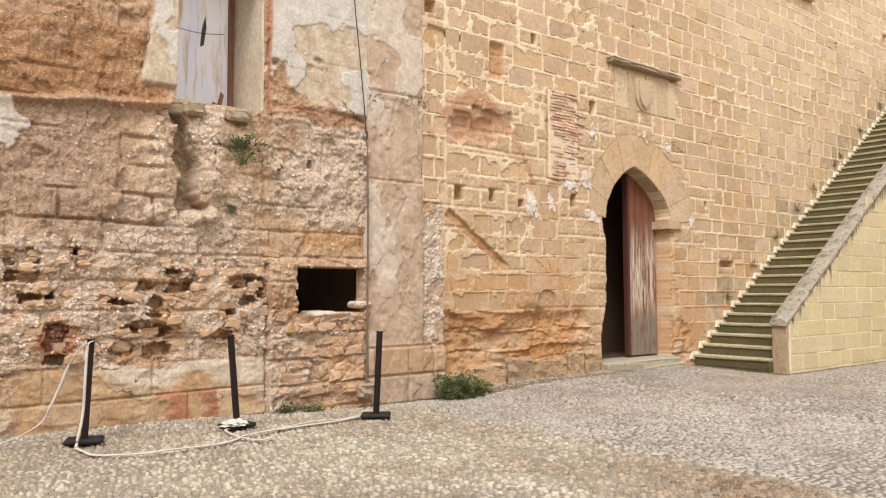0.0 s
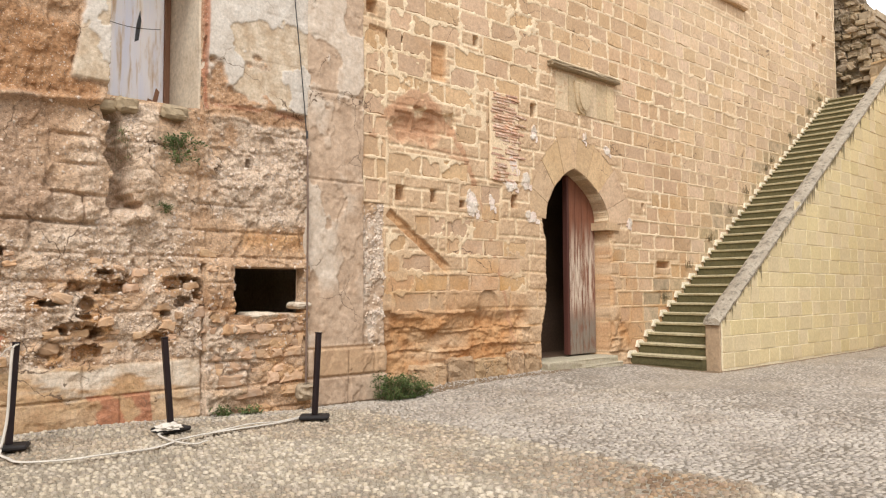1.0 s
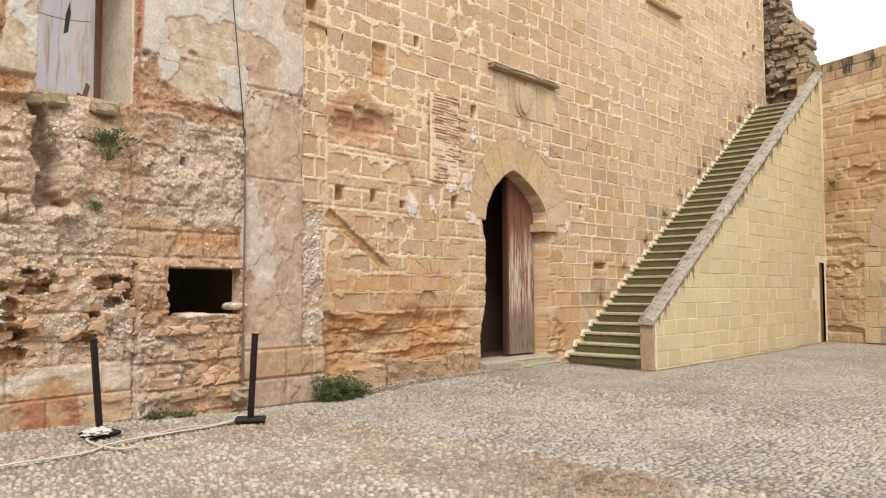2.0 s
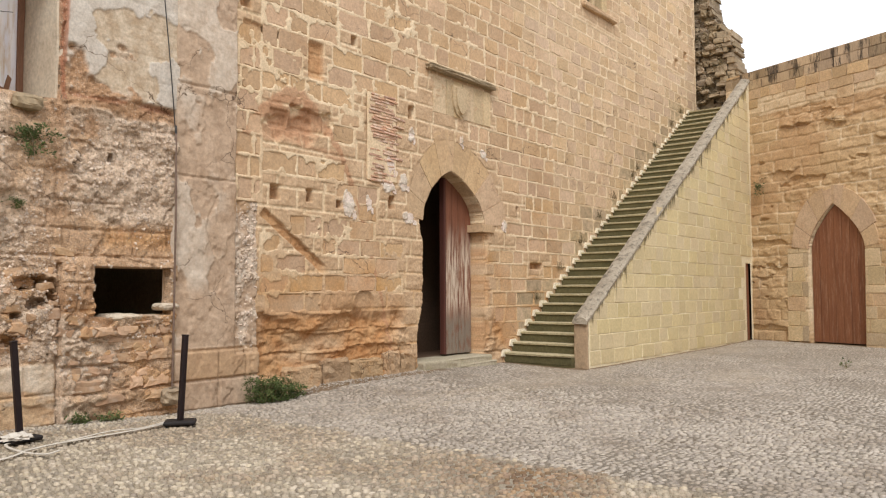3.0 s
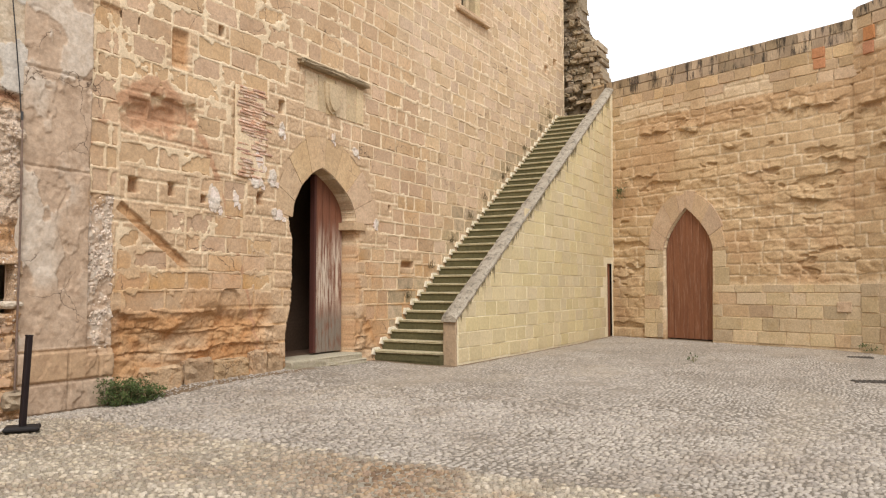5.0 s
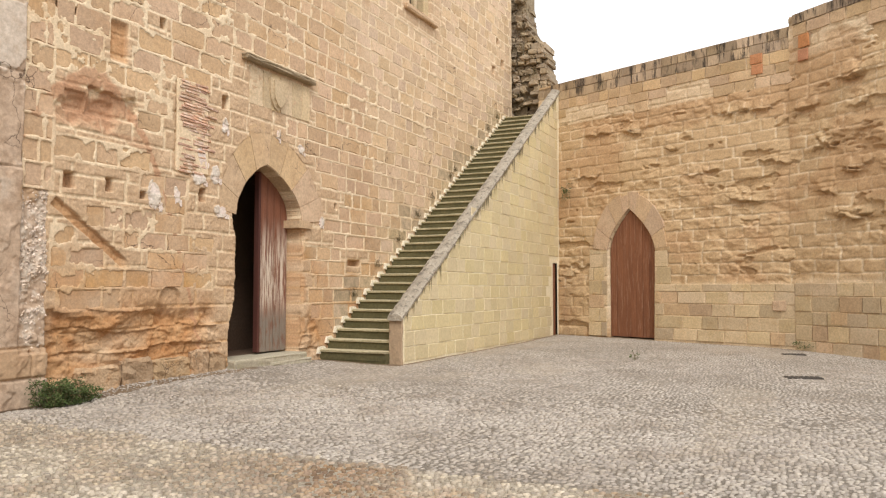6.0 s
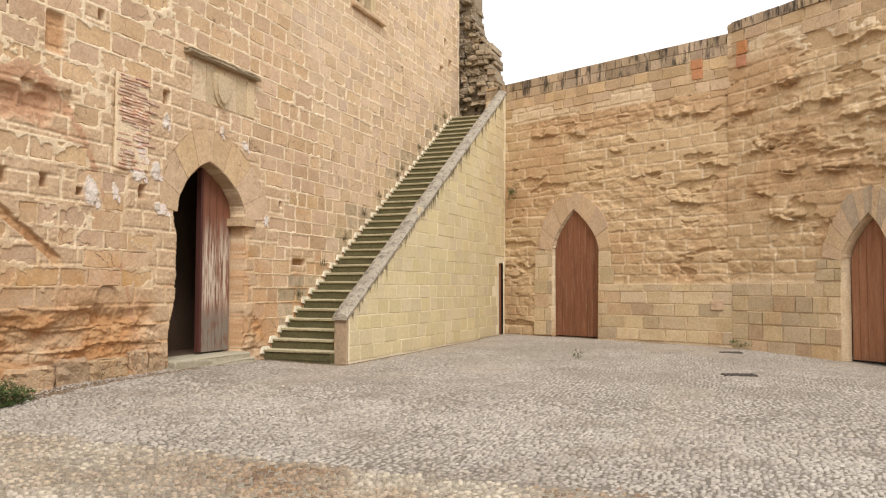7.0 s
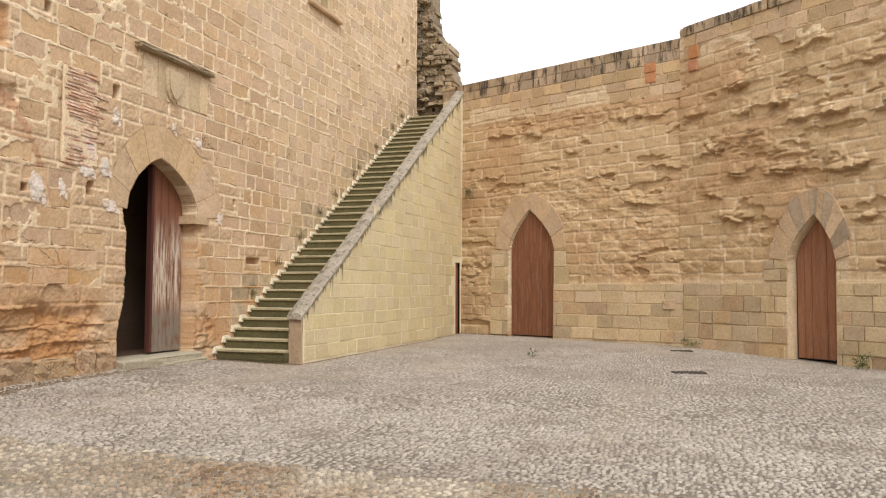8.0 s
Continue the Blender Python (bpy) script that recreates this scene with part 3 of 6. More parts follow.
def ruin_shape(U, Z):
    edge = 0.16 * (fbm(U * 3, Z * 3, 4, 3) - 0.5)
    fine = 0.05 * (fbm(U * 12, Z * 12, 4, 4) - 0.5)
    d1, d2, own = cells(U * 13, Z * 15, 6)
    pebbly = 0.03 * (0.6 - d1) * own
    sag = 0.11 * np.clip(4.1 - U, -0.1, 2.2)
    upper = ramp(Z + sag + edge, 3.38, 3.46)
    gravel = (1 - upper) * np.maximum(ramp(fbm(U * 1.6, Z * 1.6, 4, 8), 0.42, 0.58), np.exp(-((Z - 2.0 + edge) / 0.45) ** 2) * (1 - ramp(U + edge, 4.6, 5.2)))
    gravel = gravel * (1 - 0.75 * (1 - ramp(U + 2 * edge + 0.25 * (2.6 - Z), 3.45, 3.75)) * ramp(Z + edge, 1.8, 2.0))
    # umber-brown render; its depth also carries the lens falloff on this side
    umber = (1 - ramp(U + 2.2 * edge, 3.55, 3.8)) * ramp(Z + 1.5 * edge, 1.85, 2.0) * (1 - upper) * (0.45 + 0.5 * ramp(fbm(U * 1.1, Z * 2.4, 4, 28), 0.4, 0.55))
    h = 0.13 * (fbm(U * 1.7, Z * 2.2, 5, 1) - 0.5) + fine + pebbly * (0.25 + gravel)
    # strata of bare courses
    gap, who = courses(U, Z, 0.3, 0.75, 11)
    h = h - 0.025 * (1 - ramp(gap, 0.0, 0.03)) * ramp(fbm(U * 1.1, Z * 1.1, 3, 12), 0.54, 0.62)
    tooled = (1 - ramp(U + edge, 3.9, 4.1)) * ramp(Z, 1.9, 2.1)
    h = h + tooled * (0.022 * (vnoise(U * 38 + 6 * edge, Z * 9, 13) - 0.5) - 0.04 * (1 - ramp(gap + 0.1 * edge, 0.0, 0.028)) * ramp(fbm(U * 1.3, Z * 1.3, 3, 12), 0.4, 0.5))
    ochre = upper * (1 - ramp(U + edge, 4.0, 4.1)) * (0.35 + 0.65 * ramp(fbm(U * 1.4, Z * 2.6, 4, 15) - 0.5 * abs(Z - 3.72), 0.2, 0.4)) + 0.55 * ramp(fbm(U * 0.9, Z * 1.8, 4, 14), 0.56, 0.7) * (1 - gravel)
    # broken layers of old render
    h = h + 0.028 * ramp(fbm(U * 1.3, Z * 1.5, 6, 16), 0.49, 0.503) + 0.022 * ramp(fbm(U * 1.9 + 8, Z * 1.9, 6, 17), 0.52, 0.53) - 0.025
    clots = ramp(fbm(U * 6, Z * 6, 4, 18), 0.45, 0.62) * gravel
    h = h + 0.03 * clots
    # ledge under the upper storey
    h = h + 0.085 * np.exp(-((Z + sag - 3.42 + 0.3 * edge) / 0.045) ** 2) * (U < 4.08)
    # plaster: beside the window, above the ledge line, and a rest further along
    lift = ramp(fbm(U * 2.2, Z * 2.2, 4, 21), 0.36, 0.42)
    plaster = ramp(U + 0.9 * edge, 3.78 + 0.12 * (Z - 4), 3.82 + 0.12 * (Z - 4)) * (U < 4.14) * ramp(Z + edge, 3.6, 3.66)
    plaster = np.maximum(plaster, (U > 5.22) * (U < 6.62) * ramp(Z + 0.6 * edge, 3.58, 3.63) * np.maximum(lift, ramp(Z, 4.2, 4.4)))
    plaster = np.maximum(plaster, 0.85 * ramp(0.2 - np.hypot(U - 2.42, (Z - 3.0) * 0.7) + 3 * edge + 0.35 * (fbm(U * 7, Z * 7, 4, 20) - 0.5), 0, 0.03))
    # a second, yellower coat where the top coat has flaked off
    flake = fbm(U * 2.6 + 3, Z * 2.0, 5, 29) + 0.22 * np.exp(-((U - 5.85) / 0.32) ** 2 - ((Z - 4.0) / 0.42) ** 2)
    cream = plaster * ramp(flake, 0.55, 0.565) * (Z > 3.4)
    h = h * (1 - 0.85 * plaster) + 0.034 * plaster - 0.012 * cream
    # torn edge of brick below the plaster
    tear = np.exp(-((Z - 3.57 + 0.6 * edge) / 0.035) ** 2) * (U > 5.2) * (U < 6.55)
    red = 0.6 * tear * ramp(fbm(U * 5, Z * 5, 3, 23), 0.4, 0.55) + 0.8 * ramp(-abs(U - 5.205) + 0.04 + 0.3 * edge, 0, 0.02) * (Z > 3.5)
    h = h - 0.03 * tear
    # crevice running down from the window sill, a gravelly bulge beside it
    cx = 4.16 + 0.16 * (3.3 - Z) + 0.9 * edge + 0.12 * (fbm(U * 6, Z * 6, 3, 25) - 0.5)
    crack = ramp(0.1 + 0.07 * ramp(-Z, -2.6, -2.2) + 0.08 * (fbm(U * 9, Z * 9, 3, 27) - 0.5) - abs(U - cx), 0.0, 0.035) * ramp(Z + 2 * edge, 2.12, 2.34) * (1 - ramp(Z, 3.36, 3.44))
    lumps = np.exp(-((U - 4.5) / 0.17) ** 2 - ((Z - 2.8) / 0.42) ** 4) + 0.8 * np.exp(-((U - 3.93) / 0.17) ** 2 - ((Z - 2.72) / 0.45) ** 4)
    gravel = np.maximum(gravel, 0.95 * np.clip(lumps, 0, 1) * (1 - crack))
    h = h + lumps * (0.10 + 0.09 * (fbm(U * 7, Z * 5, 3, 24) - 0.5)) - 0.34 * crack + 0.10 * crack * fbm(U * 9, Z * 9, 3, 26)
    for bu, bz, bw in ((3.92, 2.22, 0.13), (4.3, 2.2, 0.1), (4.48, 2.24, 0.14)):
        h = h + 0.1 * np.sqrt(np.clip(1 - ((U - bu + 0.3 * edge) / bw) ** 2 - ((Z - bz) / 0.1) ** 2, 0, 1))
    # rubble core laid bare above the footing
    zone = ramp(Z + 1.3 * edge, 0.62, 0.74) * (1 - ramp(Z + 1.6 * edge, 1.5, 1.85)) * (1 - ramp(U, 5.15, 5.2)) * ramp(U + edge, 1.8, 2.6)
    # round the cavities the core's stones show, between them gravelly mortar
    cluster = np.zeros(U.shape)
    for cu, cz, w, t in CAVITIES:
        cluster = np.maximum(cluster, np.exp(-((U - cu + edge) / (w + 0.1)) ** 2 - ((Z - cz + 0.6 * edge) / (t + 0.07)) ** 2))
    cluster = ramp(cluster, 0.25, 0.6)
    gravel = np.maximum(gravel, 0.9 * zone * (1 - cluster) * ramp(fbm(U * 3, Z * 3, 3, 38), 0.3, 0.45))
    c1, c2, cown = cells(U * 4.2 + 5 * edge, Z * 7.5 + 4 * edge, 31)
    stone = ramp(c2 - c1, 0.06, 0.26)
    h = h + zone * ((0.2 + 0.8 * cluster) * (0.055 * stone * cown - 0.07 * (cown > 0.8) * stone) - 0.025 + 0.06 * (fbm(U * 7, Z * 7, 4, 37) - 0.5))
    rust = zone * cluster * ramp(fbm(U * 2.3, Z * 2.3, 4, 33), 0.36, 0.5) * stone * (cown > 0.3)
    jag = 0.11 * (fbm(U * 8, Z * 8, 4, 35) - 0.5)
    jag2 = 0.09 * (fbm(U * 8 + 40, Z * 10, 4, 36) - 0.5)
    for n_, (cu, cz, w, t) in enumerate(CAVITIES):
        pit = ramp(1.05 - (abs(U - cu + 1.2 * jag) / w) ** 4 - (abs(Z - cz + jag2) / t) ** 4 - 0.5 * (c2 - c1 < 0.05), 0.0, 0.16)
        h = h - (0.13 + 0.03 * (n_ % 4)) * pit * (0.5 + 0.5 * (cown < 0.6))
        rust = np.maximum(rust, 0.8 * pit * (n_ % 3 > 0))
    red = red + ramp(0.19 - np.hypot((U - 2.99 + jag) / 1.1, Z - 0.92 + jag2), 0, 0.03)
    # footing of large dressed blocks
    low = (1 - ramp(Z + 0.25 * edge, 0.62, 0.68)) * (1 - ramp(U, 5.17, 5.19)) * ramp(U + edge, 2.6, 2.75)
    g2, w2 = courses(U + 0.3, Z + 0.02, 0.335, 0.95, 51)
    umber = np.maximum(umber * (1 - low), 0.0)
    h = h * (1 - 0.8 * low) + low * (0.015 * w2 - 0.022 * (1 - ramp(g2, 0.002, 0.018)) - 0.02 * ramp(fbm(U * 3, Z * 6, 4, 52), 0.45, 0.7))
    red = np.maximum(red, low * (abs(U - 4.3 + 0.4 * edge) < 0.34) * (Z < 0.33) * ramp(fbm(U * 5, Z * 5, 4, 55), 0.36, 0.5) * 0.85)
    salt = 0.9 * low * ramp(fbm(U * 1.8, Z * 6, 5, 54) - 0.8 * abs(Z - 0.52), 0.34, 0.46) * ramp(U, 3.2, 3.6)
    stained = low * ramp(fbm(U * 2.2, Z * 5, 5, 56), 0.5, 0.62)
    h = h - 0.07 * np.exp(-((U - 5.2 + 0.1 * edge) / 0.018) ** 2) * (Z < 1.72)
    # masonry under the barred-off opening, and the seam before it
    h = h + 0.05 * ramp(U, 5.19, 5.23) * (1 - ramp(Z, 1.7, 1.85))
    right = ramp(U, 5.22, 5.28) * (1 - ramp(Z + edge, 1.15, 1.4))
    r1, r2, rown = cells(U * 3.8 + 4 * edge, Z * 6 + 3 * edge, 61)
    h = h + right * (0.035 * ramp(r2 - r1, 0.03, 0.25) * rown - 0.02 + 0.03 * (fbm(U * 9, Z * 9, 4, 62) - 0.5))
    rust = np.maximum(rust, right * 0.6 * (rown > 0.5))
    band = np.exp(-((Z - 2.02 + 0.2 * edge) / 0.14) ** 2) * ramp(U + edge, 5.6, 5.8)
    rust = np.maximum(rust, 0.9 * band)
    # two openings
    ragged = 0.05 * (fbm(U * 8, Z * 8, 3, 71) - 0.5) + 0.35 * edge
    hole = (U > 5.57 + ragged) & (U < 6.51 + 0.7 * ragged) & (Z > 1.13 + 0.5 * ragged) & (Z < 1.685)
    top = 5.0 + np.sqrt(np.clip(0.53 ** 2 - (U - 4.65) ** 2, 0, 1)) * 0.6
    window = (U > 4.125 + 0.4 * ragged) & (U < 5.175) & (Z > 3.49) & (Z < top)
    h = np.where(hole | window, -0.6, h)
    reach = np.where((Z < 2.5), -0.14, -0.1)
    reach = np.where(abs(U - 4.65) < 0.6, np.where(Z > 3.3, -0.12, -0.45), reach)
    reach = np.where((Z < 2.5) & (U < 5.4), -0.45, reach)
    putlog = ((abs(U - 5.76) < 0.04) & (abs(Z - 2.93) < 0.05)) | ((abs(U - 3.13) < 0.05) & (abs(Z - 1.79) < 0.03)) | ((abs(U - 7.1) < .03) & (abs(Z - 4.3) < .03))
    h = np.where(putlog, -0.2, h)
    masks = {"ochre": ochre, "rust": np.maximum(rust, 0.7 * stained), "umber": umber, "plaster": plaster, "cream": 0.9 * cream, "gravel": gravel * 0.9, "red": red, "block": low * (0.5 + 0.5 * w2), "salt": salt, "even": np.maximum(plaster, 0.75 * low), "reach": np.where(hole | window, reach, -0.45)}
    return h, masks


wall_ruin = tagged(new("wall_west", relief("wall_west", FACADE, 2.1, 6.6, -0.15, 5.5, 0.0125, ruin_shape, M_RUIN, False)),
                   "crumbling rubble wall with torn plaster, cavities and bare footing stones", "wall", kind="structure")
part("wall_end", relief("wall_end", FACADE, -4.5, 2.1, -0.15, 7.4, 0.05, ruin_shape, M_RUIN, False), wall_ruin)
part("wall_head", relief("wall_head", FACADE, 2.1, 6.6, 5.5, 7.4, 0.05, ruin_shape, M_RUIN, False), wall_ruin)


def pilaster_shape(U, Z):
    edge = 0.12 * (fbm(U * 3, Z * 3, 4, 83) - 0.5)
    h = 0.055 + 0.04 * (fbm(U * 2, Z * 2, 4, 81) - 0.5) + 0.012 * (fbm(U * 14, Z * 14, 4, 82) - 0.5)
    h = h - 0.014 * ramp(fbm(U * 2.6, Z * 1.6, 6, 80), 0.5, 0.51) - 0.01 * ramp(fbm(U * 3.3 + 9, Z * 2.2, 6, 84), 0.54, 0.55)
    gap, who = courses(U, Z + 0.04, 0.36, 0.7, 85)
    base = 1 - ramp(Z, 0.68, 0.72)
    h = h - base * 0.03 * (1 - ramp(gap, 0.004, 0.025)) + base * 0.02
    seam = np.minimum(abs(Z - 2.83 + edge * 0.6), abs(Z - 3.98 - 0.2 * edge))
    h = h - 0.02 * (1 - ramp(seam, 0.004, 0.02))
    crack = abs(U - 7.12 - 0.1 * np.sin(Z * 5) - 0.5 * edge)
    h = h - 0.015 * (1 - ramp(crack, 0.003, 0.014)) * ramp(Z, 1.3, 1.5) * (1 - ramp(Z, 2.5, 2.7))
    # strip of torn quoins beside it
    strip = ramp(U + 0.2 * edge, 7.43, 7.47)
    c1, c2, own = cells(U * 8 + 3 * edge, Z * 6 + 4 * edge, 86)
    h = h + strip * (0.03 * ramp(c2 - c1, 0.02, 0.3) * own - 0.05 + 0.05 * (fbm(U * 10, Z * 10, 4, 88) - 0.5)) * (Z > 0.6)
    h = np.where((U > 7.46 + 0.3 * edge) & (Z > 2.62 + edge), -0.2, h)
    h = np.where(U < 6.56 + 0.12 * edge, -0.12, h)
    h = np.where(U > 7.82 + 0.25 * edge, -0.2, h)
    white = np.maximum(strip * ramp(fbm(U * 5, Z * 5, 3, 89), 0.35, 0.55) * (Z > 0.6), ramp(fbm(U * 2.6, Z * 1.6, 6, 80), 0.51, 0.49) * ramp(fbm(U * 1.5, Z * 1.2, 5, 87), 0.36, 0.56) * 0.9 * (1 - base))
    red = base * (who > 0.45) * 0.8 + ramp(0.16 + edge - np.hypot(U - 7.52, Z - 2.5), 0, 0.05) * 0.8
    return h, {"white": white, "red": red}


pilaster = tagged(new("trim_pilaster", relief("pilaster", FACADE, 6.5, 7.9, -0.1, 7.5, 0.016, pilaster_shape, M_PILASTER, False, -0.3)),
                  "flat rendered pilaster with cracked beige plaster and torn quoins", "pilaster", kind="structure")

# ---- the ashlar part of the long wall ----
HOLES = [(7.6, 5.32, .09, .09), (8.85, 4.78, .14, .27), (9.62, 5.27, .06, .07), (10.98, 4.4, .07, .1), (8.1, 2.77, .08, .1), (8.72, 2.78, .06, .09), (9.3, 2.7, .05, .05),
         (10.48, 2.83, .07, .1), (10.3, 3.65, .05, .05), (13.42, 2.72, .05, .06), (14.2, 3.02, .05, .05), (23.1, 8.95, .1, .1), (14.9, 1.9, .22, .06), (22.77, 7.98, .1, .1), (23.5, 8.35, .12, .12)]
SPOTS = [(10.96, 4.02, .09, .16), (10.42, 3.45, .16, .18), (10.4, 3.1, .16, .12), (10.75, 3.2, .13, .16), (9.95, 2.75, .08, .14), (9.5, 2.72, .14, .22), (13.7, 2.65, .07, .12), (10.9, 2.62, .16, .12), (12.35, 4.1, .06, .13), (13.05, 3.95, .1, .1)]
DOOR_X, DOOR_SPRING, DOOR_APEX = 12.06, 2.62, 3.52


def door_left(z):
    return 11.26 - 0.15 * (1 - ramp(z, 0.6, 1.35)) - 0.07 * ramp(z, 2.2, 2.45) * (1 - ramp(z, 2.6, 2.7))


def eroded_line(u):
    return 1.08 + 0.6 * (vnoise(u * 0.9, u * 0 + 2.0, 90) - 0.5) + 0.5 * (vnoise(u * 2.6, u * 0 + 5.0, 89) - 0.5) - 0.9 * ramp(u, 10.6, 11.2) + 0.75 * np.exp(-((u - 13.45) / 0.4) ** 2)


def taken(u, z, w=0.0, h=0.0):
    """Where something other than plain ashlar stands."""
    dx, dz = abs(u - 12.1), z - 2.6
    if np.hypot(dx, max(dz, 0) * 1.08) < 1.72 + w / 2 and 2.3 < z < 4.35:
        return True
    if 11.0 - w / 2 < u < 13.12 + w / 2 and z < 2.8:
        return True
    if 11.5 - w / 2 < u < 13.32 + w / 2 and 4.42 < z < 5.42:
        return True
    if 9.82 - w / 2 < u < 10.66 + w / 2 and 3.0 < z < 4.62:
        return True
    if 9.55 - w / 2 < u < 10.15 + w / 2 and 0.8 < z < 1.5:
        return True
    if 7.85 - w / 2 < u < 9.15 + w / 2 and 3.45 < z < 4.25:
        return True
    if 16.95 - w / 2 < u < 18.75 + w / 2 and z > 7.85 - h / 2:
        return True
    if z - h / 2 < float(eroded_line(np.array([u]))[0]):
        return True
    if 7.8 < u < 9.1 and abs(z - (2.49 - 0.68 * (u - 7.88))) < 0.2:
        return True
    for a, b, p, q in HOLES:
        if abs(u - a) < p + w / 2 and abs(z - b) < q + h / 2:
            return True
    return False


facade_layout = lay(7.86, 24.28, 0.2, 12.0, 0.288, 0.52, 0.036, 5, lambda u, z, w, h: not taken(u, z, w, h) and not (u - w / 2 < 7.5 and z < 2.6))
facade_layout += [r for r in lay(7.42, 7.86, 2.62, 12.0, 0.288, 0.34, 0.036, 6, lambda u, z, w, h: not taken(u, z, w, h))]


def facade_shape(U, Z):
    edge = 0.14 * (fbm(U * 3, Z * 3, 4, 93) - 0.5)
    h = 0.014 + 0.03 * (fbm(U * 6, Z * 6, 4, 91) - 0.5) + 0.014 * (fbm(U * 25, Z * 25, 2, 92) - 0.5)
    # stones of the patches that carry no separate blocks
    gap, who = courses(U, Z + 0.03, 0.288, 0.55, 95)
    low = 1 - ramp(Z + 0.9 * edge, eroded_line(U) - 0.1, eroded_line(U) + 0.12)
    strata = ramp(fbm(U * 1.6 + edge, Z * 6.5 + 4 * edge, 5, 97), 0.4, 0.62)
    step_ = (Z + 0.22 * (fbm(U * 1.2, Z * 1.2, 4, 204) - 0.5)) / 0.27
    ledge = 1 - (step_ - np.floor(step_))
    h = h + low * (0.02 * strata + 0.03 * (ledge - 0.5) + 0.035 * (fbm(U * 5, Z * 6, 5, 96) - 0.5) + 0.045 * (fbm(U * 12, Z * 14, 5, 208) - 0.5) + 0.05 * (who - 0.5) * ramp(fbm(U * 1.5, Z * 1.5, 3, 209), 0.4, 0.55) - 0.09 * ramp(fbm(U * 0.9, Z * 1.7, 4, 98), 0.38, 0.62) - 0.02 * ramp(fbm(U * 3.5, Z * 4.5, 4, 94), 0.55, 0.62) - 0.012 * (1 - ramp(gap, 0.0, 0.03)))
    laid, inside = np.zeros(U.shape, bool), np.full(U.shape, -0.05)
    for su, sz, sw, sh in facade_layout:
        i0, i1 = np.searchsorted(U[0], (su - sw / 2 - 0.04, su + sw / 2 + 0.04))
        j0, j1 = np.searchsorted(Z[:, 0], (sz - sh / 2 - 0.04, sz + sh / 2 + 0.04))
        laid[j0:j1, i0:i1] = True
        depth = np.minimum(sw / 2 - abs(U[j0:j1, i0:i1] - su), sh / 2 - abs(Z[j0:j1, i0:i1] - sz))
        inside[j0:j1, i0:i1] = np.maximum(inside[j0:j1, i0:i1], depth)
    # pointing mortar, smeared unevenly over the stones' edges
    ragged = fbm(U * 9, Z * 9, 4, 201)
    reach_ = -0.001 + 0.08 * ramp(ragged, 0.45, 0.78) * (0.3 + 1.3 * ramp(fbm(U * 1.2, Z * 1.2, 3, 202), 0.42, 0.65)) * (1 - 0.6 * ramp(U, 11.5, 13.5))
    mortar = 1 - ramp(inside - reach_, -0.008, 0.01)
    pointed = 0.003 + (0.017 + 0.009 * ramp(fbm(U * 0.9, Z * 0.9, 3, 203), 0.4, 0.6) + 0.01 * (ragged - 0.5)) * mortar
    old = (1 - ramp(U + 2 * edge, 11.0, 11.6)) * (1 - ramp(Z + 3 * edge, 2.2, 4.2)) * ramp(fbm(U * 1.4, Z * 1.4, 4, 205), 0.3, 0.5)
    stone = np.maximum(np.maximum(low * 0.6, 0.85 * old * laid), np.where(laid, 0.0, ramp(gap, 0.014, 0.026) * 0.95))
    rust = np.maximum(low, 0.55 * (1 - ramp(Z + edge, eroded_line(U), eroded_line(U) + 0.5))) * ramp(fbm(U * 0.9 + 3, Z * 1.6, 4, 99), 0.36, 0.6)
    rust = np.maximum(rust, 0.6 * ramp(0.2 + 1.2 * edge - abs(U - 13.08), 0, 0.1) * (Z < 2.5) * ramp(fbm(U * 4, Z * 4, 4, 206), 0.35, 0.55))
    h = h - (0.04 + 0.06 * (fbm(U * 10, Z * 9, 5, 207) - 0.5)) * ramp(0.14 + 1.5 * edge - abs(U - 13.06), 0, 0.06) * (Z < 2.45) * (Z > 0.3)
    h = np.where(laid & (low < 0.5), pointed, h + 0.012 * ramp(gap, 0.014, 0.03) * (1 - low))
    # reddened hollow
    spot0 = 0.16 * (fbm(U * 7, Z * 7, 4, 109) - 0.5)
    patch = ramp(1 - ((U - 8.45) / 0.75) ** 2 - ((Z - 3.85) / 0.42) ** 2 + 8 * edge + 5 * spot0, 0, 0.5)
    h = h - 0.05 * patch * ramp(fbm(U * 3, Z * 3, 3, 101), 0.4, 0.6)
    red = 0.85 * patch * ramp(fbm(U * 2.5, Z * 2.5, 3, 103), 0.3, 0.5)
    recess = ramp(0.4 + 1.3 * spot0 - abs(U - 8.75), 0, 0.03) * ramp(0.19 + 0.8 * spot0 - abs(Z - 3.86), 0, 0.03) + 0.5 * ramp(0.17 + 0.3 * spot0 - abs(U - 8.17), 0, 0.02) * ramp(0.14 - abs(Z - 3.8), 0, 0.02)
    h = h - 0.075 * np.clip(recess, 0, 1) * (0.7 + 0.6 * fbm(U * 4, Z * 4, 3, 110))
    red = np.maximum(red, 0.75 * ramp(0.13 + spot0 - abs(Z - 4.16 + 0.9 * (U - 8.45) ** 2), 0, 0.05))
    red = np.maximum(red, 0.5 * ramp(0.1 + 1.2 * edge - abs(Z - 3.52 + 0.12 * (U - 8.4)), 0, 0.06) * ramp(U, 7.6, 8.0) * (1 - ramp(U, 9.2, 9.7)))
    # slanting scar of a lost beam, and a shallow niche
    along = (U - 7.88) * 0.827 - (Z - 2.49) * 0.562
    off = (U - 7.88) * 0.562 + (Z - 2.49) * 0.827
    scar = (1 - ramp(abs(off + 0.1 * edge), 0.05, 0.075)) * (along > 0) * (1 - ramp(along, 1.25, 1.45))
    h = h - 0.055 * scar
